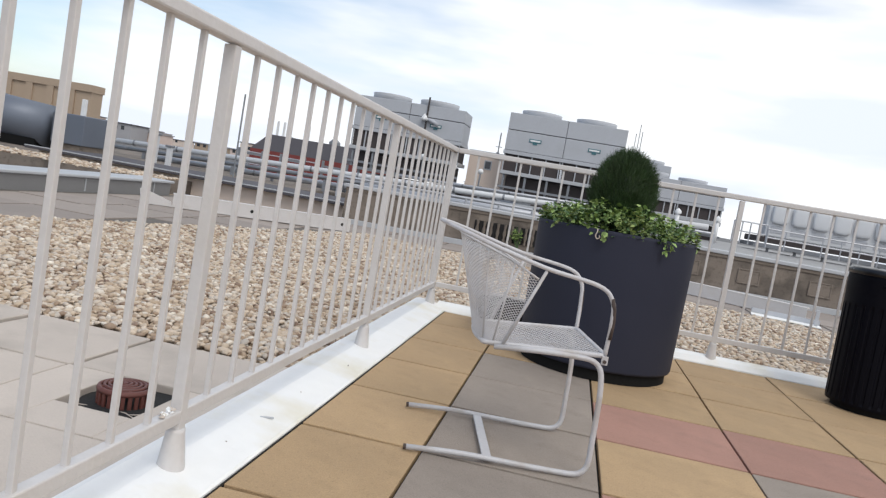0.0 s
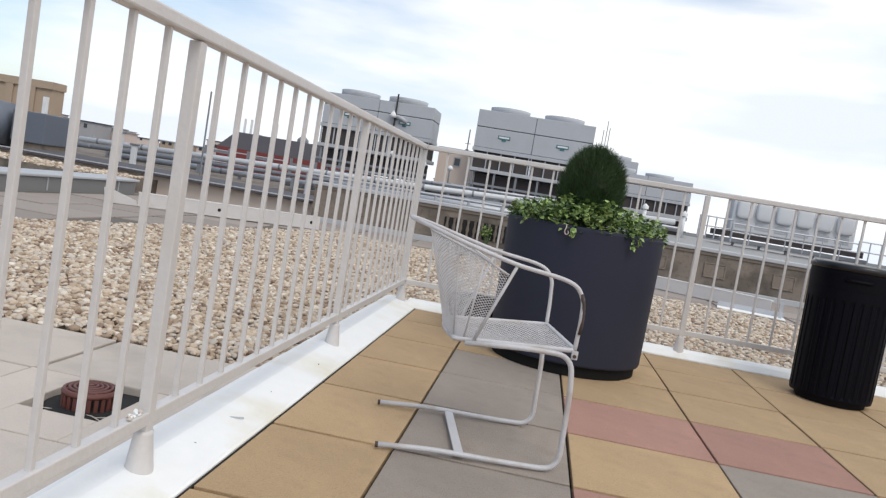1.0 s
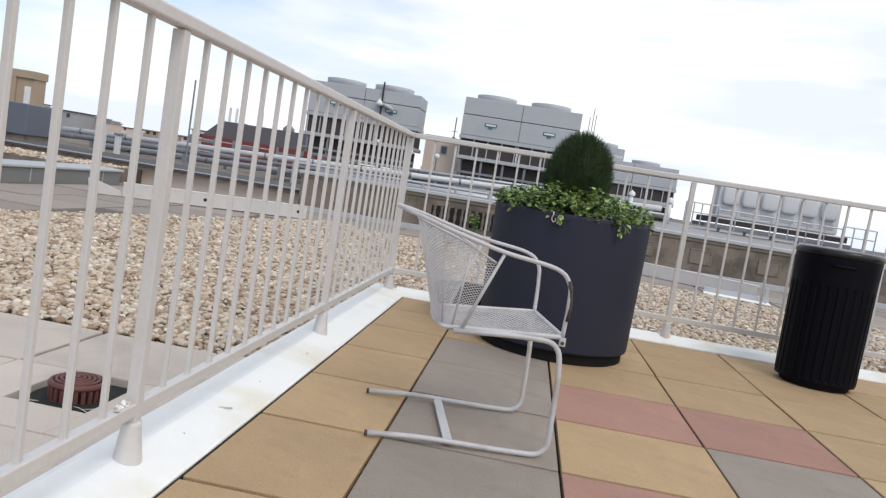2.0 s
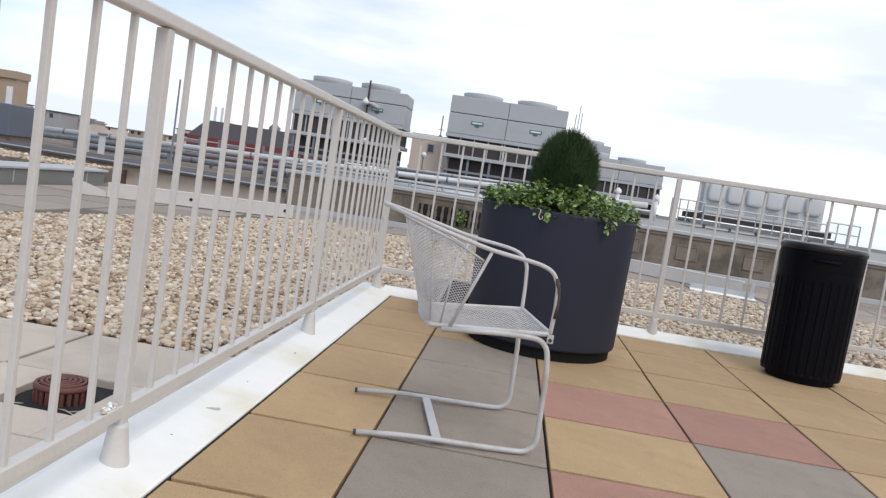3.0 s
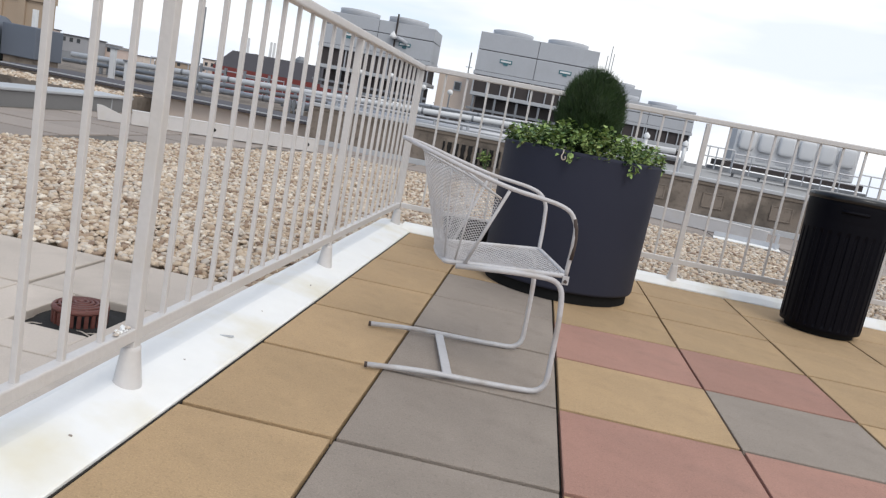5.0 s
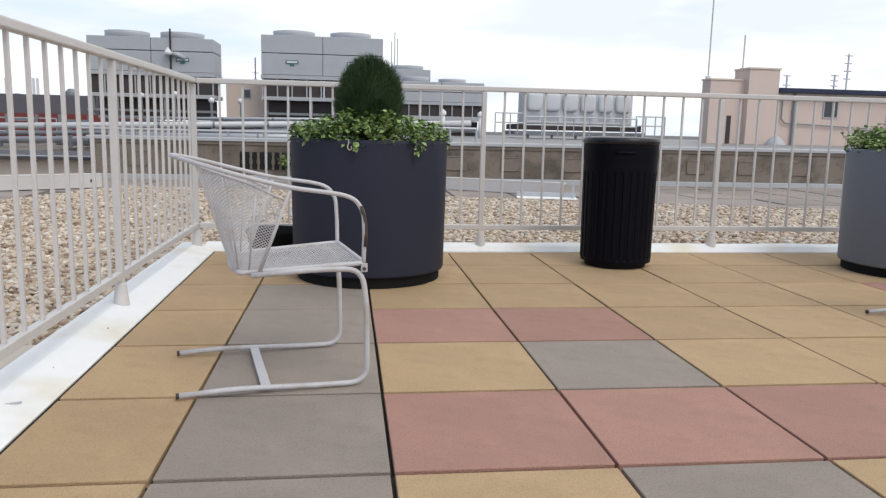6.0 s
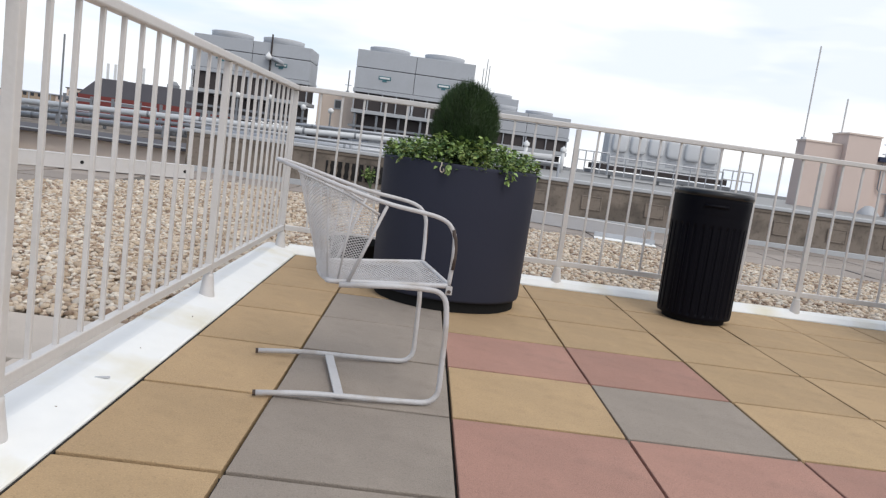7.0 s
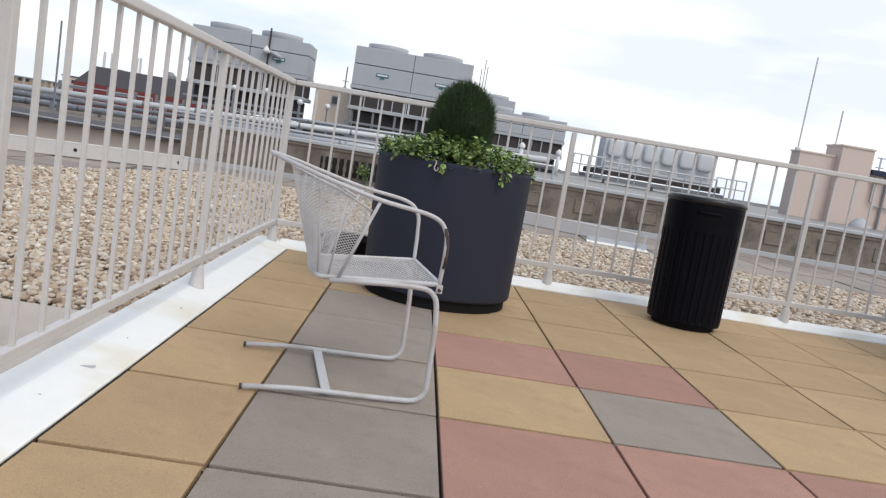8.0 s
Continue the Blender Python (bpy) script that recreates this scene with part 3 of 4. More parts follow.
# ---- bin and pot ----
def litter_bin(place):
    th = thing("litter_bin", place, "black round litter bin with a ribbed body", "bin", rz=8)
    R = 0.247
    seg, ribs = 240, 30
    b = bmesh.new()
    rings = []
    for z, k, rib in ((0.035, 0.945, 0), (0.05, 0.955, 0), (0.07, 0.96, 1), (0.62, 0.98, 1), (0.645, 0.982, 0), (0.70, 0.985, 0), (0.715, 0.99, 0), (0.80, 1.0, 0), (0.825, 0.995, 0)):
        ring = []
        for i in range(seg):
            ph = (i / seg * ribs) % 1
            dent = 0.006 * rib * (1 if 0.25 < ph < 0.72 else 0)
            r = R * k - dent
            ring.append(b.verts.new((r * math.cos(2 * math.pi * i / seg), r * math.sin(2 * math.pi * i / seg), z)))
        rings.append(ring)
    for a, c in zip(rings, rings[1:]):
        for i in range(seg):
            b.faces.new((a[i], a[(i + 1) % seg], c[(i + 1) % seg], c[i]))
    b.faces.new(rings[0][::-1])
    part("body", b, M_BLACK, th)
    part("lid", lathe([(0.0, 0.868), (0.15, 0.866), (0.232, 0.861), (0.246, 0.856), (0.252, 0.846), (0.253, 0.822), (0.247, 0.818), (0.20, 0.818)], 64), M_LID, th, "low domed black lid", True)
    part("foot_ring", lathe([(0.0, 0.0), (0.20, 0.0), (0.205, 0.04), (0.0, 0.04)], 48), M_BLKM, th)
    a0 = radians(-112)
    part("handle", tube([(R * 1.0 * math.cos(a0 + k), R * 1.0 * math.sin(a0 + k), 0.765) for k in (-0.3, -0.15, 0, 0.15, 0.3)], 0.011, 8), M_BLACK, th, "moulded grip below the lid", True)
    return th


litter_bin((1.70, 2.475, 0))
pot = thing("plant_saucer", (-0.60, 2.70, 0), "low black plastic tub beside the planter", "tub")
part("tub", lathe([(0, 0.0), (0.15, 0.0), (0.165, 0.03), (0.185, 0.17), (0.20, 0.19), (0.195, 0.20), (0.172, 0.195), (0.15, 0.03), (0, 0.03)], 40), M_BLKM, pot, "", True)


# ---- gravel field ----
rng = np.random.default_rng(4)


def gravel_edge(x):
    return 8.55 - 0.26 * x


def scatter(x0, x1, y0, y1, step, keep):
    gx, gy = np.meshgrid(np.arange(x0, x1, step), np.arange(y0, y1, step))
    p = np.stack([gx.ravel(), gy.ravel()], 1) + rng.uniform(-0.45, 0.45, (gx.size, 2)) * step
    p = p[keep(p)]
    return np.column_stack([p, LOW - 0.012 + rng.uniform(-0.012, 0.012, len(p))])


def field(p):
    x, y = p[:, 0], p[:, 1]
    left = (x < -1.33) & (y > 0.84)
    far = (x >= -1.33) & (y > 3.16)
    west = x > -5.35 + 0.33 * np.maximum(y - 3.5, 0)
    return (left | far) & west & (y < gravel_edge(x))


near = lambda p: field(p) & (p[:, 1] < 4.6) & (p[:, 0] < 1.2)
rest = lambda p: field(p) & ~((p[:, 1] < 4.6) & (p[:, 0] < 1.2))
g1 = pebbles("near_gravel", scatter(-3.6, 1.2, 0.8, 4.6, 0.0285, lambda p: near(p)), 0.0207, True, rng)
tagged(g1, "rounded tan and cream river pebbles covering the roof", "gravel", kind="stuff")
g2 = pebbles("gravel", np.concatenate([scatter(-5.6, 12, 0.8, 11, 0.039, lambda p: rest(p)), scatter(-5.6, -3.6, 0.8, 4.6, 0.036, lambda p: field(p))]), 0.027, False, rng)
tagged(g2, "rounded tan and cream river pebbles further off", "gravel", kind="stuff")

paver_bed = part("paver_bed", box(-5.9, -1.302, -3.6, 0.85, -0.1035, -0.088), M_JOINT)
tagged(paver_bed, "dark bed under the pale pavers", "floor", kind="structure")
# pale pavers outside the railing, with the drain
PV = thing("roof_pavers", (0, 0, 0), "pale concrete pavers outside the railing", "paving", kind="structure")
for i in range(7):
    for j in range(-5, 2):
        x1, y0 = -1.49 - 0.61 * i, 0.205 + 0.61 * (j - 1) + 0.0
        if i == 0 and j == 0:
            continue
        if j == 1 and i > 4:
            continue
        dz = rng.uniform(-0.006, 0.004)
        part("paver", box(x1 - 0.587, x1, y0 + 0.012, y0 + 0.600, LOW - 0.05, LOW + dz, 0.006), M_PAVE, PV)
part("paver", box(-1.49 - 0.0, -1.302, -3.0, 0.83, LOW - 0.05, LOW - 0.003, 0.004), M_PAVE, PV)
cut = box(-2.093, -1.87, -0.401, 0.201, LOW - 0.05, LOW - 0.002, 0.004)
cut = box(-1.87, -1.575, -0.401, -0.185, LOW - 0.05, LOW - 0.002, 0.004, cut)
cut = box(-1.575, -1.49, -0.401, 0.201, LOW - 0.05, LOW - 0.002, 0.004, cut)
part("cut_paver", cut, M_PAVE, PV, "paver cut out round the drain")
# Shallow sheet whose near-black colour paints the pit's shade.
part("pit", box(-1.87, -1.575, -0.185, 0.201, -0.087, -0.084), M_DARK, PV, "pit floor round the drain, shade put into its colour")


def roof_drain(place):
    th = thing("roof_drain", place, "reddish brown domed roof drain strainer in a square pit", "drain")
    for k in range(24):
        part("side_bar", box(0.085, 0.094, -0.007, 0.007, 0.0, 0.056, 0.002, None, Matrix.Rotation(2 * math.pi * k / 24, 4, "Z")), M_DRAIN, th)
    part("rim", lathe([(0.082, 0.054), (0.095, 0.054), (0.097, 0.061), (0.093, 0.070), (0.085, 0.073), (0.082, 0.069), (0.082, 0.054)], 48), M_DRAIN, th, "", True)
    for r in (0.071, 0.055, 0.038, 0.022):
        h = 0.073 + 0.010 * (1 - r / 0.095)
        part("ring", lathe([(r - 0.0045, h - 0.012), (r + 0.0045, h - 0.012), (r + 0.004, h), (r - 0.004, h + 0.001), (r - 0.0045, h - 0.012)], 40), M_DRAIN, th, "", True)
    part("hub", lathe([(0, 0.083), (0.009, 0.082), (0.011, 0.066), (0, 0.066)], 20), M_DRAIN, th)
    for k in range(4):
        part("spoke", box(0.008, 0.086, -0.0055, 0.0055, 0.060, 0.072, 0, None, Matrix.Rotation(radians(45 + 90 * k), 4, "Z")), M_DRAIN, th)
    # The flange shares the pit's painted shade instead of the drain's brown.
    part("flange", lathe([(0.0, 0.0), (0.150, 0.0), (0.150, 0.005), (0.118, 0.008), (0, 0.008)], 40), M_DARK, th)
    return th


roof_drain((-1.722, 0.000, -0.0835))
for k, (x, y, a) in enumerate(((-1.60, -0.09, 20), (-1.65, -0.105, -15), (-1.585, -0.05, 60), (-1.82, -0.12, 30), (-1.80, -0.14, 5))):
    tw = thing("dry_twig", (x, y, -0.083), "pale dry twig lying in the drain pit", "twig", "drain twigs", a)
    part("twig", tube([(-0.045, 0, 0.004), (0, 0.006, 0.008), (0.05, 0.0, 0.003)], 0.002, 6), M_PAVE, tw)

# flaked paint heaped on the bottom rail beside a post
frng = np.random.default_rng(31)
flakes = thing("paint_flakes", (-1.180, -0.70, LOW_Z + 0.016), "crusty cream paint flakes heaped on the bottom rail", "debris")
for k in range(16):
    fx, fy, fr = frng.uniform(-0.010, 0.010), frng.uniform(-0.05, 0.04), frng.uniform(0.004, 0.008)
    fb = bmesh.new()
    bmesh.ops.create_icosphere(fb, subdivisions=1, radius=fr)
    for v in fb.verts:
        v.co = Vector((v.co.x * 1.2 + fx, v.co.y * 1.4 + fy, v.co.z * 0.7 + fr * 0.6)) + 0.25 * fr * Vector(frng.normal(0, 1, 3))
    part("flake", fb, M_MEMB if k % 3 else M_PAVE, flakes)
for k in range(4):
    gy0 = -1.0 + 0.6 * k + frng.uniform(-0.1, 0.1)
    bit = thing("grit", (frng.uniform(-1.15, -1.09), gy0, 0.024), "small dark grit lying on the white kerb", "grit", "kerb grit", frng.uniform(0, 180))
    part("chip", box(-frng.uniform(0.003, 0.006), 0.003, -0.002, 0.002, 0, 0.005, 0.001), M_WALK, bit)

# debris scraps on the membrane
scrap = thing("plastic_scrap", (-1.140, -0.105, 0.026), "small pale scrap lying on the white kerb", "scrap", rz=25)
part("strip", box(-0.03, 0.03, -0.004, 0.004, 0, 0.004), M_GALV, scrap)

# ---- walkway beyond the gravel, low kerb wall, beams ----
WK = thing("roof_walkway", (0, 0, 0), "weathered grey concrete walkway slabs beside the gravel", "paving", kind="structure")
part("walkway_bed", box(-7.2, 13.9, 3.0, 11.0, -0.1045, -0.072), M_WJ, WK)
for i in range(22):
    for j in range(9):
        x, y = -6.95 + 0.93 * i, 3.2 + 0.88 * j
        cx, cy = x + 0.45, y + 0.43
        if cx > -5.3 + 0.33 * max(cy - 3.5, 0) and cy < gravel_edge(cx) - 0.3:
            continue
        part("slab", box(x, x + 0.885, y, y + 0.835, -0.09, LOW - 0.006 + rng.uniform(-0.008, 0.004), 0.006), M_WALK, WK)
kerb_w = part("parapet_side", box(-7.62, -7.15, -5.9, 9.75, -0.104, 0.14, 0.01), M_KERB)
tagged(kerb_w, "low grey metal-clad kerb at the roof edge", "kerb", kind="structure")
for k in range(6):
    jt = part("cladding_joint", box(-7.148, -7.140, 9.2 - 1.8 * k, 9.225 - 1.8 * k, -0.05, 0.14), M_COPE)
    tagged(jt, "pale joint strip on the kerb cladding", "trim", kind="structure")
cap_w = part("parapet_cap", box(-7.72, -7.11, -5.9, 9.80, 0.142, 0.185, 0.012), M_COPE)
tagged(cap_w, "pale metal cap on the low kerb", "coping", kind="structure")


def beam(a, b, h, label, taper):
    d = Vector(b) - Vector(a)
    L = d.length
    th = thing("steel_beam", a, label, "beam", "loose beams", math.degrees(math.atan2(d.y, d.x)))
    part("web", box(0, L, -0.058, -0.045, 0.02, h - 0.02), M_WHITE, th)
    part("flange", box(0, L, -0.06, 0.06, 0, 0.02, 0.003), M_WHITE, th)
    part("flange", box(0, L, -0.06, 0.06, h - 0.02, h, 0.003), M_WHITE, th)
    for x in (0.42 * L, 0.95 * L) if taper else ():
        # Each hole is a flat disc with its inner shade painted on.
        part("bolt_hole", lathe([(0, -0.001), (0.025, -0.001), (0.025, 0.001), (0, 0.001)], 16), M_DARK, th).matrix_local = pose(x, -0.060, h * 0.5, 90, 0, 0)
    if taper:
        b2 = bmesh.new()
        v = [b2.verts.new(p) for p in ((0.0, -0.03, 0), (-0.42, -0.03, 0.0), (-0.45, -0.03, 0.20), (-0.38, -0.03, 0.20), (-0.02, -0.03, 0.07))]
        f = b2.faces.new(v)
        e = bmesh.ops.extrude_face_region(b2, geom=[f])
        bmesh.ops.translate(b2, verts=[g for g in e["geom"] if isinstance(g, bmesh.types.BMVert)], vec=(0, 0.06, 0))
        bmesh.ops.recalc_face_normals(b2, faces=b2.faces[:])
        part("end_bracket", b2, M_WHITE, th)
    return th


beam((-5.85, 7.55, LOW), (-3.66, 9.05, LOW), 0.20, "white painted steel beam lying on the walkway", True)
beam((0.50, 10.15, LOW), (3.10, 8.55, LOW), 0.19, "white painted steel beam lying beyond the gravel", False)
sheet = thing("metal_sheet", (2.72, 8.05, LOW), "bent pale metal sheet lying on the gravel edge", "sheet metal", rz=-12)
part("sheet", box(-0.45, 0.40, -0.16, 0.16, 0.0, 0.012, 0.003), M_MEMB, sheet)
part("upturned_edge", box(-0.45, 0.40, 0.145, 0.160, 0.012, 0.075, 0.003), M_GALV, sheet)
part("bracket", box(0.32, 0.36, -0.02, 0.02, 0.0, 0.22, 0.003), M_GALV, sheet)

# ---- far parapet ----
WY = 11.0
wall_far = part("wall_far", box(-4.4, 16.0, WY, WY + 0.35, -0.66, 0.60), M_WALL)
tagged(wall_far, "stained concrete parapet wall", "wall", kind="structure")
cope_far = part("coping_far", box(-4.45, 16.0, WY - 0.04, WY + 0.40, 0.602, 0.665, 0.012), M_COPE)
tagged(cope_far, "pale metal coping on the parapet", "coping", kind="structure")
drip = part("drip_band", box(-4.4, 16.0, WY - 0.02, WY - 0.001, 0.545, 0.60, 0.004), M_WALLD)
tagged(drip, "dark stained band under the coping", "trim", kind="structure")
plinth = part("plinth_far", box(-4.4, 16.0, WY - 0.09, WY - 0.001, -0.09, 0.03, 0.01), M_COPE)
tagged(plinth, "pale metal upstand at the foot of the parapet", "plinth", kind="structure")
for k, x in enumerate((-3.6, 1.8, 2.8, 3.95, 5.2, 6.3, 7.3, 8.35, 9.6)):
    pn = thing("wall_panel", (x, WY - 0.012, 0.17), "weathered stone panel set in the parapet", "panel", "parapet panels")
    part("field", box(-0.16, 0.16, 0.0, 0.010, 0.02, 0.23), M_WALL, pn)
    for a in ((-0.185, -0.16, 0.0, 0.25), (0.16, 0.185, 0.0, 0.25), (-0.16, 0.16, 0.0, 0.02), (-0.16, 0.16, 0.23, 0.25)):
        part("frame", box(a[0], a[1], -0.010, 0.010, a[2], a[3], 0.006), M_WALL, pn)
grille = thing("stone_balustrade", (-1.85, WY - 0.03, 0.13), "small ochre stone balusters before a shade-coloured panel in the parapet", "balustrade")
# Solid panel: the depth behind the balusters is shade in its colour.
part("opening", box(-0.1, 1.15, 0.015, 0.028, 0.0, 0.30), M_DARK, grille)
for k in range(10):
    part("baluster", lathe([(0.025, 0.0), (0.025, 0.03), (0.016, 0.06), (0.034, 0.13), (0.018, 0.22), (0.026, 0.26), (0.026, 0.30)], 12, centre=(-0.04 + 0.125 * k, 0, 0)), M_WALLD, grille, "", True)



def wall_weed(place, height, seed):
    """A straggly weed rooted in a joint: thin bent stems with small pale leaves."""
    r = np.random.default_rng(seed)
    th = thing("weed", place, "straggly yellow-green weed growing at the parapet", "plant", "parapet weeds")
    stems, spots = bmesh.new(), []
    for _ in range(9):
        tip = Vector((r.normal(0, 0.10), r.normal(-0.05, 0.03), height * r.uniform(0.6, 1.0)))
        mid = tip * 0.5 + Vector((r.normal(0, 0.03), 0, 0.04))
        stems = tube([(0, 0, 0), mid, tip], 0.004, 5, stems)
        for k in range(9):
            f = r.uniform(0.3, 1.0)
            spots.append((mid.lerp(tip, f * 2 - 1) if f > 0.5 else mid * (f * 2), (r.normal(), r.normal(), r.normal(0.3, 0.5))))
    tagged(part("stem", stems, M_VINED, th), kind="stuff")
    leaf_cards("leaves", spots, 0.055, M_VINE, th, r)
    return th


wall_weed((-1.12, WY - 0.10, 0.03), 0.42, 41)
wall_weed((-0.55, WY - 0.10, 0.03), 0.30, 42)
wall_weed((0.95, WY - 0.10, 0.03), 0.36, 43)

# block with dark roof edge behind the low kerb
shed = thing("roof_shed", (-7.6, 11.6, -0.7), "low beige plant shed with a dark roof edge", "shed")
part("wall", box(-3.6, 3.1, 0, 2.4, 0, 0.92), M_BEIGE, shed)
part("roof", box(-3.8, 3.25, -0.2, 2.6, 0.922, 0.972, 0.01), M_SLATE, shed, "dark flat roof edge")
part("roof_trim", box(-3.8, 3.25, -0.2, -0.1, 0.974, 0.990), M_COPE, shed)


# ---- pipes ----
def pipe_run(x0, x1, y, z, z1, r, label, skin=M_PIPE):
    th = thing("pipe_run", (x0, y, z), label, "pipe", "roof pipes")
    L = x1 - x0
    part("pipe", tube([(0, 0, 0), (L, 0, z1 - z)], r, 16), skin, th, "", True)
    rise = (z1 - z) / L
    for k in range(int(L / 1.5)):
        part("band", tube([(0.6 + 1.5 * k, 0, rise * (0.6 + 1.5 * k)), (0.66 + 1.5 * k, 0, rise * (0.66 + 1.5 * k))], r * 1.07, 16), M_STEEL, th)
    for k in range(int(L / 3)):
        part("stand", box(1.2 + 3 * k, 1.28 + 3 * k, -0.04, 0.04, -z - 0.7, rise * 3 * k - r * 0.5), M_STEEL, th)
    return th


pipe_run(-15, 3.5, 20, 0.56, 1.08, 0.085, "bright lagged pipe on stands across the roof", M_PALE)
pipe_run(-15, 3.5, 19.6, 0.36, 0.88, 0.060, "dull grey pipe on stands across the roof", M_STEEL)
pipe_run(-14, 3.0, 20.4, 0.22, 0.62, 0.09, "silver lagged pipe on stands across the roof")
pipe_run(-6, 2.0, 21.5, 1.02, 1.16, 0.045, "thin silver pipe above the others")
pipe_run(-9, 1.4, 22.5, 0.20, 0.45, 0.12, "thick dull grey pipe low on the roof", M_STEEL)
pipe_run(-6, 1.5, 17.5, 0.55, 0.62, 0.09, "silver lagged pipe close behind the parapet")

# plant and steelwork between the parapet and the towers
erng = np.random.default_rng(21)
for k in range(30):
    x, y = -9.5 + 0.36 * k + erng.uniform(-0.3, 0.3), erng.uniform(24, 37)
    w, d, h = erng.uniform(0.5, 1.8), erng.uniform(0.5, 1.4), erng.uniform(0.9, 1.75)
    x = min(x, 0.9 - w)
    ru = thing("roof_unit", (x, y, -0.7), "grey sheet metal plant cabinet on the roof", "plant unit", "roof plant")
    part("casing", box(0, w, 0, d, 0.15, h, 0.02), (M_STEEL, M_DUCT, M_LOUV)[k % 3], ru)
    part("feet", box(0.05, w - 0.05, 0.1, d - 0.1, 0, 0.15), M_LOUV, ru)
    part("vent_panel", box(w * 0.15, w * 0.85, -0.012, -0.001, h * 0.35, h * 0.75), M_LOUV if k % 3 != 2 else M_STEEL, ru)
for k in range(9):
    x = -12.5 + 1.6 * k
    rack = thing("pipe_rack", (x, 23.5, -0.7), "dark steel pipe support frame", "frame", "pipe racks")
    part("upright", box(0, 0.08, 0, 0.08, 0, 1.75 + 0.02 * k), M_STEEL, rack)
    part("upright", box(0.9, 0.98, 0, 0.08, 0, 1.75 + 0.02 * k), M_STEEL, rack)
    part("cross_piece", box(0, 0.98, 0.01, 0.07, 1.55, 1.63), M_STEEL, rack)


# ---- cooling towers ----
def tower(place, w, d, zs, fans, label, badge=True, cells=2):
    """zs: the heights of leg foot, basin, louvre bottom, louvre top, lower casing top, casing seam and roof."""
    z0, z1, z2, z3, z4, z5, z6 = zs
    th = thing("cooling_tower", place, label, "cooling tower", "cooling towers")
    cw = w / cells
    for c in range(cells):
        x0 = c * cw
        part("casing", box(x0 + 0.012, x0 + cw - 0.012, 0, d, z5 + 0.02, z6, 0.02), M_GALV, th)
        part("casing", box(x0 + 0.012, x0 + cw - 0.012, 0, d, z4, z5 - 0.02, 0.02), M_GALV, th)
        # Solid block; the shade inside the intake is its dark colour.
        part("air_intake", box(x0 + 0.1, x0 + cw - 0.1, 0.12, d - 0.1, z2, z3), M_LOUV, th, "air intake with its inner shade put into the colour")
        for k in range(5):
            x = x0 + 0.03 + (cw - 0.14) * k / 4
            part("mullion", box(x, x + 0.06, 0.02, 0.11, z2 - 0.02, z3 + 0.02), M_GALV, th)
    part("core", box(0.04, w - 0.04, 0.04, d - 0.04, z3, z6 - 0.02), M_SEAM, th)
    part("belt", box(-0.03, w + 0.03, -0.03, d, z3, z4 - 0.02, 0.01), M_GALV, th)
    part("basin", box(-0.02, w + 0.02, -0.02, d, z1, z2, 0.02), M_COPE, th)
    for k in range(6):
        x = 0.15 + (w - 0.4) * k / 5
        part("leg", box(x, x + 0.12, 0.1, 0.25, z0, z1), M_STEEL, th)
    part("frame", box(-0.1, w + 0.1, 0.0, 0.15, z0 + 0.22, z0 + 0.34), M_STEEL, th)
    # Dark filler added below the basin, shade put into its colour.
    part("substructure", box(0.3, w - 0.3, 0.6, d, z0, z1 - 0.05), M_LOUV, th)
    for fx, fr, fh in fans:
        part("fan_cowl", lathe([(fr * 0.94, z6 - 0.01), (fr, z6 + 0.03), (fr * 0.985, z6 + fh * 0.6), (fr * 1.0, z6 + fh), (fr * 0.93, z6 + fh), (fr * 0.92, z6)], 48, centre=(fx, max(d / 2 - 0.6, fr + 0.08), 0)), M_GALV, th, "round fan cowl", True)
    if badge:
        for c in range(cells):
            x = c * cw + cw * 0.5
            bz = z4 + (z5 - z4) * 0.60
            bd = part("badge", box(x - 0.34, x + 0.34, -0.03, -0.002, bz - 0.10, bz + 0.10, 0.01), M_TEAL, th, "teal name plate")
            part("bar", box(x - 0.28, x + 0.28, -0.037, -0.031, bz - 0.04, bz + 0.05), M_LIGHTP, bd, "pale bar")
            part("bar", box(x - 0.12, x + 0.12, -0.028, -0.002, bz - 0.20, bz - 0.105), M_TEAL, bd)
    return th


G0 = -0.7
ctower = tower((-13.55, 40, 0.20), 6.4, 2.6, (1.04, 2.0, 2.2, 3.14, 3.36, 4.42, 5.10), [(1.75, 1.14, 0.34), (4.6, 1.14, 0.34)], "grey panelled cooling tower with two round fan cowls")
tower((-4.70, 40, 0.23), 6.5, 4.2, (1.01, 2.0, 2.2, 3.14, 3.36, 4.48, 5.42), [(1.65, 1.14, 0.32), (4.75, 1.14, 0.32)], "grey panelled cooling tower with two round fan cowls")
tower((3.0, 46, 0.20), 5.5, 4.0, (0.3, 1.25, 1.5, 2.2, 2.4, 3.0, 3.62), [(1.2, 0.9, 0.35), (3.6, 0.9, 0.25)], "lower grey cooling tower behind the planter", False)
tower((2.6, 54, 0.20), 3.3, 4.0, (0.3, 1.6, 1.9, 2.8, 3.0, 4.2, 4.95), [(1.7, 1.2, 0.3)], "far grey cooling tower", False, 1)
steel_deck = thing("steel_platform", (-13, 39.6, G0), "raised dark steel platform under the cooling towers", "platform")
part("deck", box(0, 16, 0.0, 6, 1.78, 1.94), M_STEEL, steel_deck)
for k in range(9):
    part("column", box(0.2 + 1.9 * k, 0.34 + 1.9 * k, 0.2, 0.34, 0, 1.78), M_STEEL, steel_deck)
# Long dark filler added under the deck in place of the shade there.
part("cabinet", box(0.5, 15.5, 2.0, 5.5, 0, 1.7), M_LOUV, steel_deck)


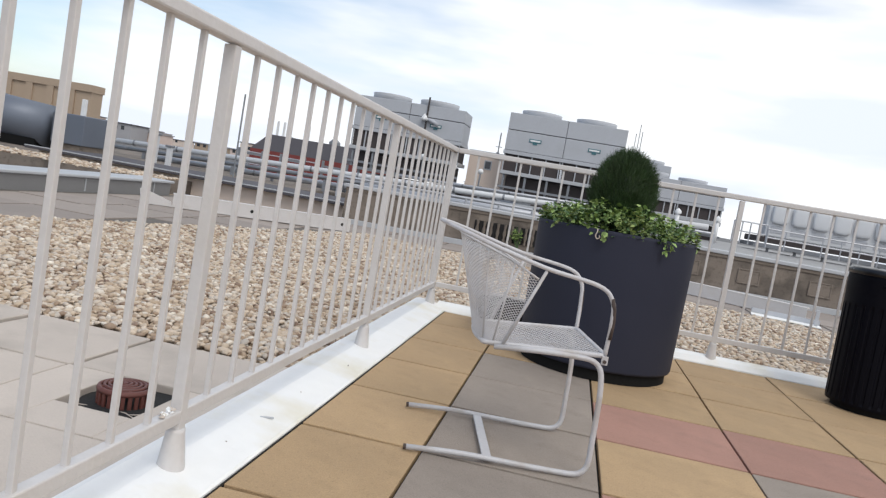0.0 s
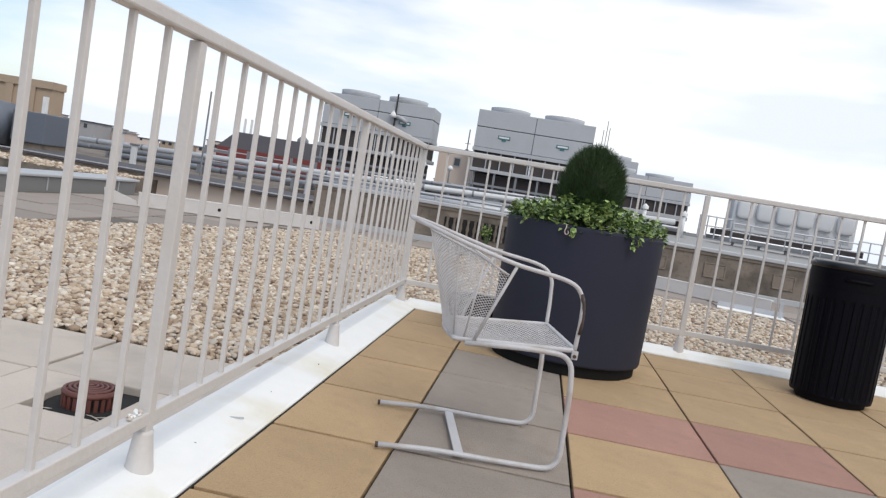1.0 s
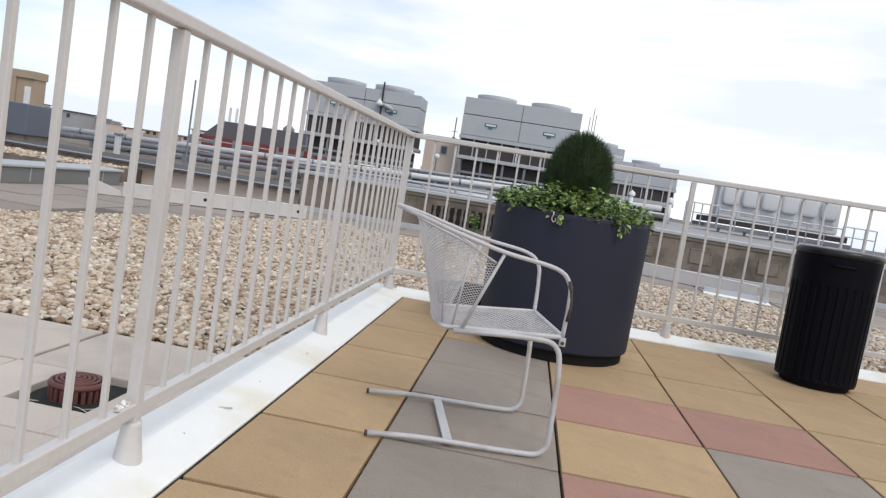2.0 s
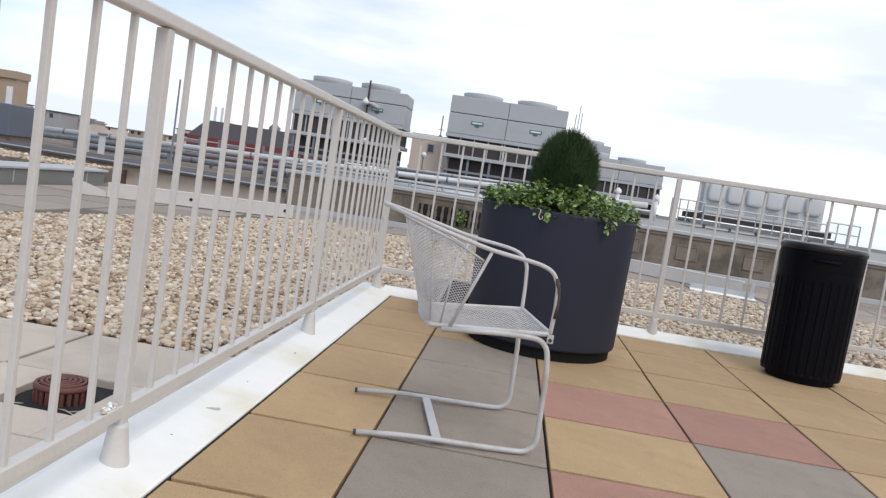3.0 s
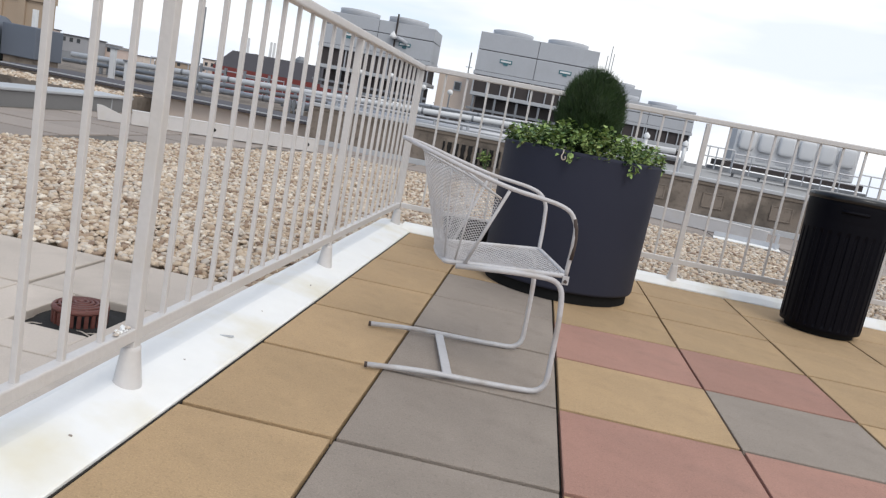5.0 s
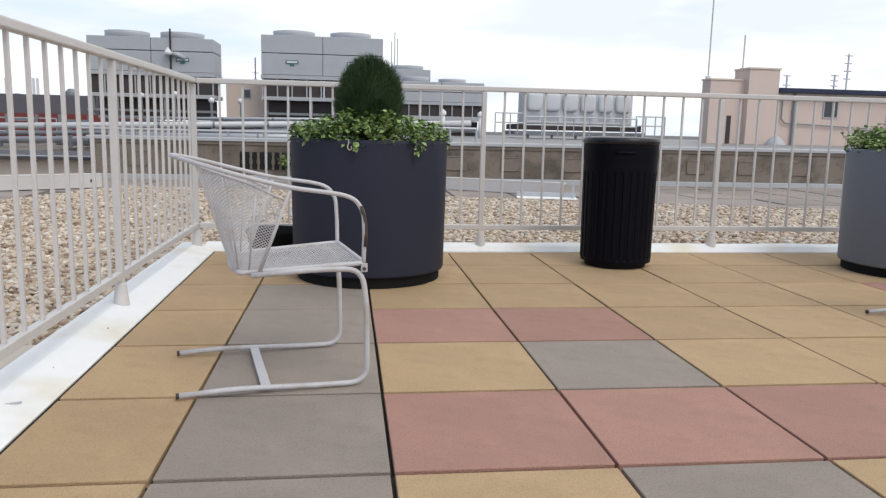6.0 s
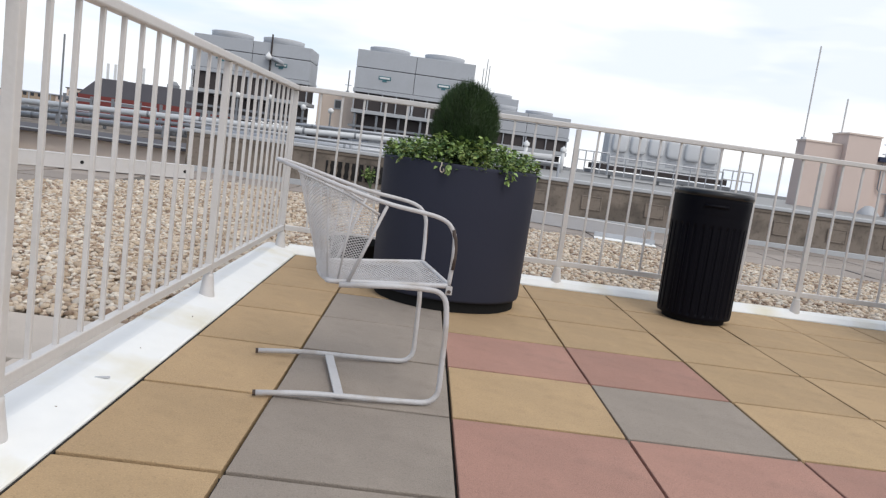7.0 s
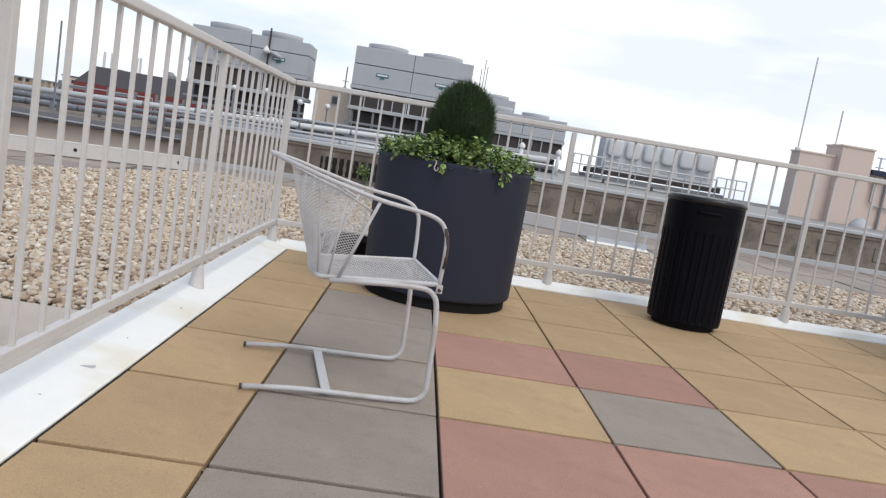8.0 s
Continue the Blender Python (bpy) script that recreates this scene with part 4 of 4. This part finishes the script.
# fan-coil unit with six bulging cowls
unit = thing("chiller_unit", (9.72, 40, 0.12), "long pale grey chiller with six bulging rounded cowls", "chiller")
part("body", box(0, 6.4, 0.15, 1.6, 1.2, 3.0, 0.08), M_PALE, unit)
for k in range(6):
    b = bmesh.new()
    bmesh.ops.create_uvsphere(b, u_segments=20, v_segments=12, radius=1)
    for v in b.verts:
        q = v.co
        s = lambda c: math.copysign(abs(c) ** 0.45, c)
        v.co = Vector((s(q.x) * 0.44, s(q.y) * 0.22, s(q.z) * 0.52))
    bmesh.ops.translate(b, verts=b.verts[:], vec=(0.62 + 1.03 * k, 0.12, 2.42))
    part("cowl", b, M_PALE, unit, "", True)
    part("grille", box(0.25 + 1.03 * k, 0.98 + 1.03 * k, 0.13, 0.149, 1.42, 1.78, 0.01), M_PIPE, unit)
part("skid", box(-0.3, 7.0, 0.2, 3.3, 0.86, 1.18, 0.02), M_LOUV, unit, "dark skid")
part("lower_frame", box(-0.5, 7.2, 0.0, 3.4, 0.58, 0.80, 0.02), M_STEEL, unit, "grey steel frame")
for k in range(5):
    part("leg", box(0.3 + 1.4 * k, 0.42 + 1.4 * k, 0.3, 0.42, G0 - 0.12, 0.60), M_STEEL, unit)


def guard(place, length, h, n, label):
    th = thing("guard_rail", place, label, "guard rail", "far guard rails")
    for z in (h, h * 0.55):
        part("rail", tube([(0, 0, z), (length, 0, z)], 0.035, 8), M_PIPE, th)
    for k in range(n + 1):
        part("post", tube([(length * k / n, 0, 0), (length * k / n, 0, h)], 0.035, 8), M_PIPE, th)
    return th


guard((8.0, 39.5, 0.72), 1.7, 1.15, 4, "grey pipe guard rail beside the chiller")
guard((16.12, 39.5, 0.70), 1.7, 1.15, 3, "grey pipe guard rail beside the chiller")
guard((9.72, 39.4, 0.70), 6.4, 1.0, 7, "grey pipe guard rail in front of the chiller")
guard((-6.5, 17.0, -0.7), 5.2, 1.42, 6, "thin grey guard rail behind the parapet")
guard((-1.0, 18.4, -0.7), 4.4, 1.62, 6, "thin grey guard rail behind the parapet")
guard((-26, 45, G0), 9, 1.7, 7, "grey pipe guard rail on a far roof")
far_roof = part("far_roof", box(1.5, 32, 14, 60, G0 + 0.002, 0.50), M_KERB)
tagged(far_roof, "grey flat roof beyond the parapet", "roof", kind="structure")


# ---- buildings ----
def window(parent, x0, x1, y, z0, z1):
    w = part("window", box(x0 - 0.06, x1 + 0.06, y - 0.05, y + 0.02, z0 - 0.06, z1 + 0.06), M_GALV, parent)
    part("pane", box(x0, x1, y - 0.06, y - 0.051, z0, z1), M_GLASS, w)


link = thing("beige_building", (-6.85, 42, G0 + 0.10), "small beige rendered building with one window", "building")
part("wall", box(0, 2.6, 0, 4, 0, 3.88), M_BEIGE, link)
part("roof", box(-0.05, 2.65, -0.05, 4, 3.88, 3.98), M_COPE, link)
window(link, 1.0, 1.32, 0, 3.0, 3.42)

pink = thing("pink_building", (17.80, 34, G0 + 0.10), "pink rendered roof building with a dark blue fascia", "building")
part("wall", box(0.1, 1.918, 0.4, 1.3, 0, 4.24), M_PINK, pink)
part("stair_tower", box(1.92, 3.52, 0, 1.5, 0, 4.80), M_PINK, pink)
part("coping", box(1.88, 3.56, -0.05, 1.55, 4.802, 4.88), M_BEIGE, pink)
part("coping", box(0.05, 1.87, 0.35, 1.35, 4.242, 4.32), M_BEIGE, pink)
part("wing", box(3.522, 12.0, 0.3, 7, 0, 3.70), M_PINK, pink)
part("fascia", box(3.563, 12.2, -0.1, 7.2, 3.702, 3.93, 0.02), M_BLUE, pink, "dark blue roof edge")
window(pink, 6.25, 6.95, 0.3, 2.55, 3.45)
part("door", box(1.08, 1.30, 0.36, 0.398, 0.9, 2.5), M_LOUV, pink, "narrow dark door")
part("downpipe", tube([(4.55, 0.2, 0.9), (4.55, 0.2, 3.7)], 0.06, 8), M_STEEL, pink)
part("conduit", tube([(3.9, 0.2, 3.6), (3.9, 0.2, 2.4), (4.1, 0.2, 2.2), (5.4, 0.2, 2.15), (9.2, 0.2, 2.0)], 0.035, 6), M_STEEL, pink)
part("roof_vent", lathe([(0.55, 0.9), (0.5, 1.15), (0.2, 1.5), (0, 1.55)], 20, centre=(3.1, -0.8, 0)), M_COPE, pink, "pale vent cap", True)


def mast(place, h, r, label, arms=0):
    th = thing("antenna_mast", place, label, "antenna", "roof antennas")
    # Thicker masts take pale colours that imitate sky glare around them.
    part("pole", tube([(0, 0, 0), (0, 0, h * 0.5), (0, 0, h)], r, 8), M_WHITE if r == 0.038 else M_HAZE if r > 0.037 else M_STEEL, th)
    part("base", box(-r * 2.5, r * 2.5, -r * 2.5, r * 2.5, 0, 0.12), M_HAZE if r > 0.037 else M_STEEL, th)
    for k in range(arms):
        z = h * (0.35 + 0.6 * k / max(arms - 1, 1))
        part("arm", tube([(-0.2, 0, z), (0.2, 0, z)], r * 0.7, 6), M_HAZE, th)
    return th


mast((17.98, 34.9, 3.72), 4.5, 0.038, "tall antenna mast on the pink building, paled for sky glare")
mast((19.85, 35, 4.20), 1.75, 0.038, "short antenna mast beside the stair tower, paled for sky glare")
mast((26.3, 36, 3.33), 2.0, 0.045, "thin lattice antenna mast on the wing roof", 4)
mast((25.6, 36, 3.33), 0.9, 0.05, "short grey roof antenna with three arms", 3)
mast((22.9, 36, 3.33), 0.8, 0.05, "short grey roof antenna with two arms", 2)
mast((-8.52, 15, -0.7), 2.98, 0.022, "thin dark lightning rod")
mast((-5.35, 43, 3.38), 1.3, 0.035, "thin lamp pole on the beige building", 1)
for x, h in ((3.12, 2.3), (3.35, 3.0), (3.55, 2.5)):
    mast((x, 55.5, 4.94), h, 0.028, "thin whip antenna on the cooling tower")
part("conduit", tube([(4.22, -0.08, 3.5), (4.22, -0.08, 4.6), (4.22, -0.08, 5.55)], 0.05, 8), M_LOUV, ctower, "dark conduit riser")
part("duct_elbow", tube([(4.30, -0.14, 4.30), (4.62, -0.20, 4.22), (4.95, -0.14, 4.05)], 0.11, 12), M_GALV, ctower, "round grey elbow", True)
for x, z, yy in ((-9.42, 4.30, 39.75), (-7.9, 2.0, 34), (-9.4, 1.9, 34), (-6.3, 1.75, 34), (-5.0, 1.75, 34)):
    lamp = thing("globe_lamp", (x, yy, z), "white globe lamp by the cooling towers", "lamp", "globe lamps")
    g = 1.0 if yy == 34 else 1.55
    part("globe", lathe([(0, 0.06), (0.10 * g, 0.10), (0.145 * g, 0.2), (0.10 * g, 0.30), (0, 0.34 * g)], 16), M_LIGHTP, lamp, "", True)
    part("stem", tube([(0, 0, 0.08), (0, 0, -1.0)], 0.04, 8) if yy == 34 else tube([(0, 0.1, 0.2), (0, 0.3, 0.2)], 0.04, 8), M_STEEL, lamp)
    if yy == 34:
        part("post", tube([(0, 0, -1.0), (0, 0, G0 - z)], 0.045, 8), M_STEEL, lamp)
for x, h in ((4.9, 1.25), (6.9, 1.2)):
    steam = thing("vent_pipe", (x, 38, 0.5), "white vent pipe with a hooded top", "vent")
    part("pipe", tube([(0, 0, 0), (0, 0, h)], 0.10, 12), M_LIGHTP, steam, "", True)
    part("hood", lathe([(0.16, h - 0.1), (0.17, h + 0.05), (0, h + 0.2)], 16), M_LIGHTP, steam, "", True)

red = thing("slate_roofed_building", (-28.6, 60, G0 - 0.2), "dark slate mansard roof over red brick walls", "building")
part("wall", box(0, 10.5, 0, 8, 0, 2.30), M_BRICK, red)
b = bmesh.new()
vs = [b.verts.new(p) for p in ((0, 0, 2.302), (10.5, 0, 2.302), (10.5, 8, 2.302), (0, 8, 2.302), (1.1, 1.0, 3.75), (9.8, 1.0, 3.75), (9.8, 7, 3.75), (1.1, 7, 3.75))]
for f in ((0, 1, 5, 4), (1, 2, 6, 5), (2, 3, 7, 6), (3, 0, 4, 7), (4, 5, 6, 7), (3, 2, 1, 0)):
    b.faces.new([vs[i] for i in f])
part("mansard_roof", b, M_SLATE, red)
for x in (1.6, 2.2, 4.2, 4.5):
    part("antenna", box(x, x + 0.16, 1.2, 1.36, 3.6, 5.0), M_LIGHTP, red, "pale panel antenna")
part("vent", lathe([(0.5, 3.6), (0.5, 4.0), (0.2, 4.3), (0, 4.3)], 14, centre=(6.8, 2, 0)), M_STEEL, red)

tan = thing("tan_building", (-59.8, 60, G0), "tan stone building with blind recessed bays", "building")
part("wall", box(0, 15.5, 0, 1.6, 0, 5.1), M_TAN, tan)
part("cornice", box(-0.1, 15.6, -0.2, 1.7, 4.5, 5.15), M_TAN, tan)
for k in range(7):
    part("pier", box(0.3 + 2.15 * k, 1.0 + 2.15 * k, -0.18, -0.001, 0, 4.5), M_TAN, tan)

duct = thing("ventilation_duct", (-13.05, 14, 0.76), "large round blue-grey ventilation duct", "duct")
part("shell", tube([(-4.0, 0, 0.10), (-1.2, 0, 0.04), (0.2, 0, -0.06)], 0.50, 32), M_DUCT, duct, "", True)
part("joint_band", tube([(-1.25, 0, 0.041), (-1.17, 0, 0.039)], 0.515, 32), M_STEEL, duct)
part("support", box(-1.3, -1.1, -0.3, 0.3, -1.5, -0.4), M_LOUV, duct)
# Black block added in place of the shadow under the duct.
part("plinth", box(-4.0, 0.1, -0.35, 0.4, -1.5, -0.40), M_BLKM, duct, "black block standing in for the shadow under the duct")
plant_box = thing("duct_box", (-12.75, 13.9, -0.74), "blue-grey sheet metal plenum box", "duct")
part("casing", box(0, 0.85, 0, 1, 1.1, 1.82, 0.02), M_DUCT, plant_box)
part("stand", box(0.05, 0.8, 0.05, 0.95, 0.0, 1.1), M_WALL, plant_box)
ledge = part("roof_ledge", box(-40, -7.75, 9.9, 30, -0.69, 0.14), M_WALL)
tagged(ledge, "neighbouring lower roof with gravel", "roof", kind="structure")

gx, gy = np.meshgrid(np.arange(-12.5, -7.8, 0.06), np.arange(9.95, 11.35, 0.06))
ls = np.column_stack([gx.ravel(), gy.ravel(), np.full(gx.size, 0.145)]) + rng.uniform(-0.02, 0.02, (gx.size, 3))
g3 = pebbles("ledge_gravel", ls, 0.04, False, rng)
tagged(g3, "tan pebbles on the neighbouring lower roof", "gravel", kind="stuff")
flue = thing("vent_flue", (-12.17, 14.2, 1.08), "thin white flue on the plenum box", "vent")
part("flue_pipe", box(-0.05, 0.05, -0.05, 0.05, 0, 0.40, 0.01), M_LIGHTP, flue)
for x0, zz in ((-10.9, 0.8), (-10.5, 0.55)):
    fl = thing("vent_stack", (x0, 15.4, 0.14), "pale vent stack on the lower roof", "vent")
    part("stack", box(-0.06, 0.06, -0.06, 0.06, 0, zz, 0.01), M_PALE, fl)
    part("cap", box(-0.09, 0.09, -0.09, 0.09, zz, zz + 0.05, 0.01), M_STEEL, fl)

# hazy town on the skyline
crng = np.random.default_rng(12)
for k in range(64):
    x = -215 + 3.6 * k + crng.uniform(-1.5, 1.5)
    w, h, y = crng.uniform(3, 8), crng.uniform(1.5, 4.4), crng.uniform(130, 220)
    hb = thing("far_house", (x, y, G0), "hazy masonry house on the skyline", "building", "skyline houses")
    part("wall", box(0, w, 0, 6, 0, h), (M_CITY, M_TAN, M_BEIGE, M_CITY, M_PINK)[k % 5], hb)
    part("roof", box(-0.2, w + 0.2, -0.2, 6.2, h, h + 0.22), (M_CITY, M_SLATE)[k % 2], hb)
    for q in range(int(w / 1.6)):
        part("window", box(0.5 + 1.5 * q, 1.2 + 1.5 * q, -0.05, -0.001, h * 0.62, h * 0.62 + 0.8), M_GLASS, hb)
tank = thing("water_tank", (-33, 80, G0), "dark tank on a stand", "tank")
part("stand", box(-0.5, 0.5, -0.5, 0.5, 0, 2.4), M_STEEL, tank)
part("tank", lathe([(0, 2.4), (0.6, 2.4), (0.8, 3.6), (0.8, 4.1), (0, 4.2)], 20), M_LOUV, tank)

# ---- deck pavers ----
DECK = thing("deck_pavers", (0, 0, 0), "square concrete deck pavers in ochre, grey and dusty red", "paving", kind="structure")
COL = {(-1, 2): "g", (-1, 1): "g", (-1, 0): "g", (-1, -1): "g", (-1, -2): "g", (-1, -3): "g", (0, 1): "r", (1, 1): "r", (0, -1): "r", (1, -1): "r", (2, -1): "r", (3, -1): "r", (1, 0): "g", (1, -2): "g", (5, 2): "r", (3, -3): "g"}
MATS = {"y": M_YEL, "g": M_GRY, "r": M_RED}
prng = random.Random(3)
shared = {}


def paver_mesh(kind, w, d):
    key = (kind, round(w, 3), round(d, 3))
    if key not in shared:
        me = bpy.data.meshes.new("paver")
        b = box(0.0055, w - 0.0055, 0.0095, d - 0.0095, -0.045, 0.0, 0.003)
        b.to_mesh(me)
        b.free()
        me.materials.append(MATS[kind])
        shared[key] = me
    return shared[key]


for i in range(-2, 15):
    for j in range(-10, 5):
        x0, w = (EDGE_X + 0.004, -T - EDGE_X - 0.004) if i == -2 else (i * T, T)
        d = EDGE_Y - 4 * T - 0.004 if j == 4 else T
        if x0 + w > 9:
            continue
        o = new("paver", paver_mesh(COL.get((i, j), "y"), w, d))
        o.location = (x0, j * T, prng.uniform(-0.0012, 0.0012))
        o.rotation_euler = (prng.uniform(-0.001, 0.001), prng.uniform(-0.001, 0.001), prng.uniform(-0.003, 0.003))
        o.parent = DECK
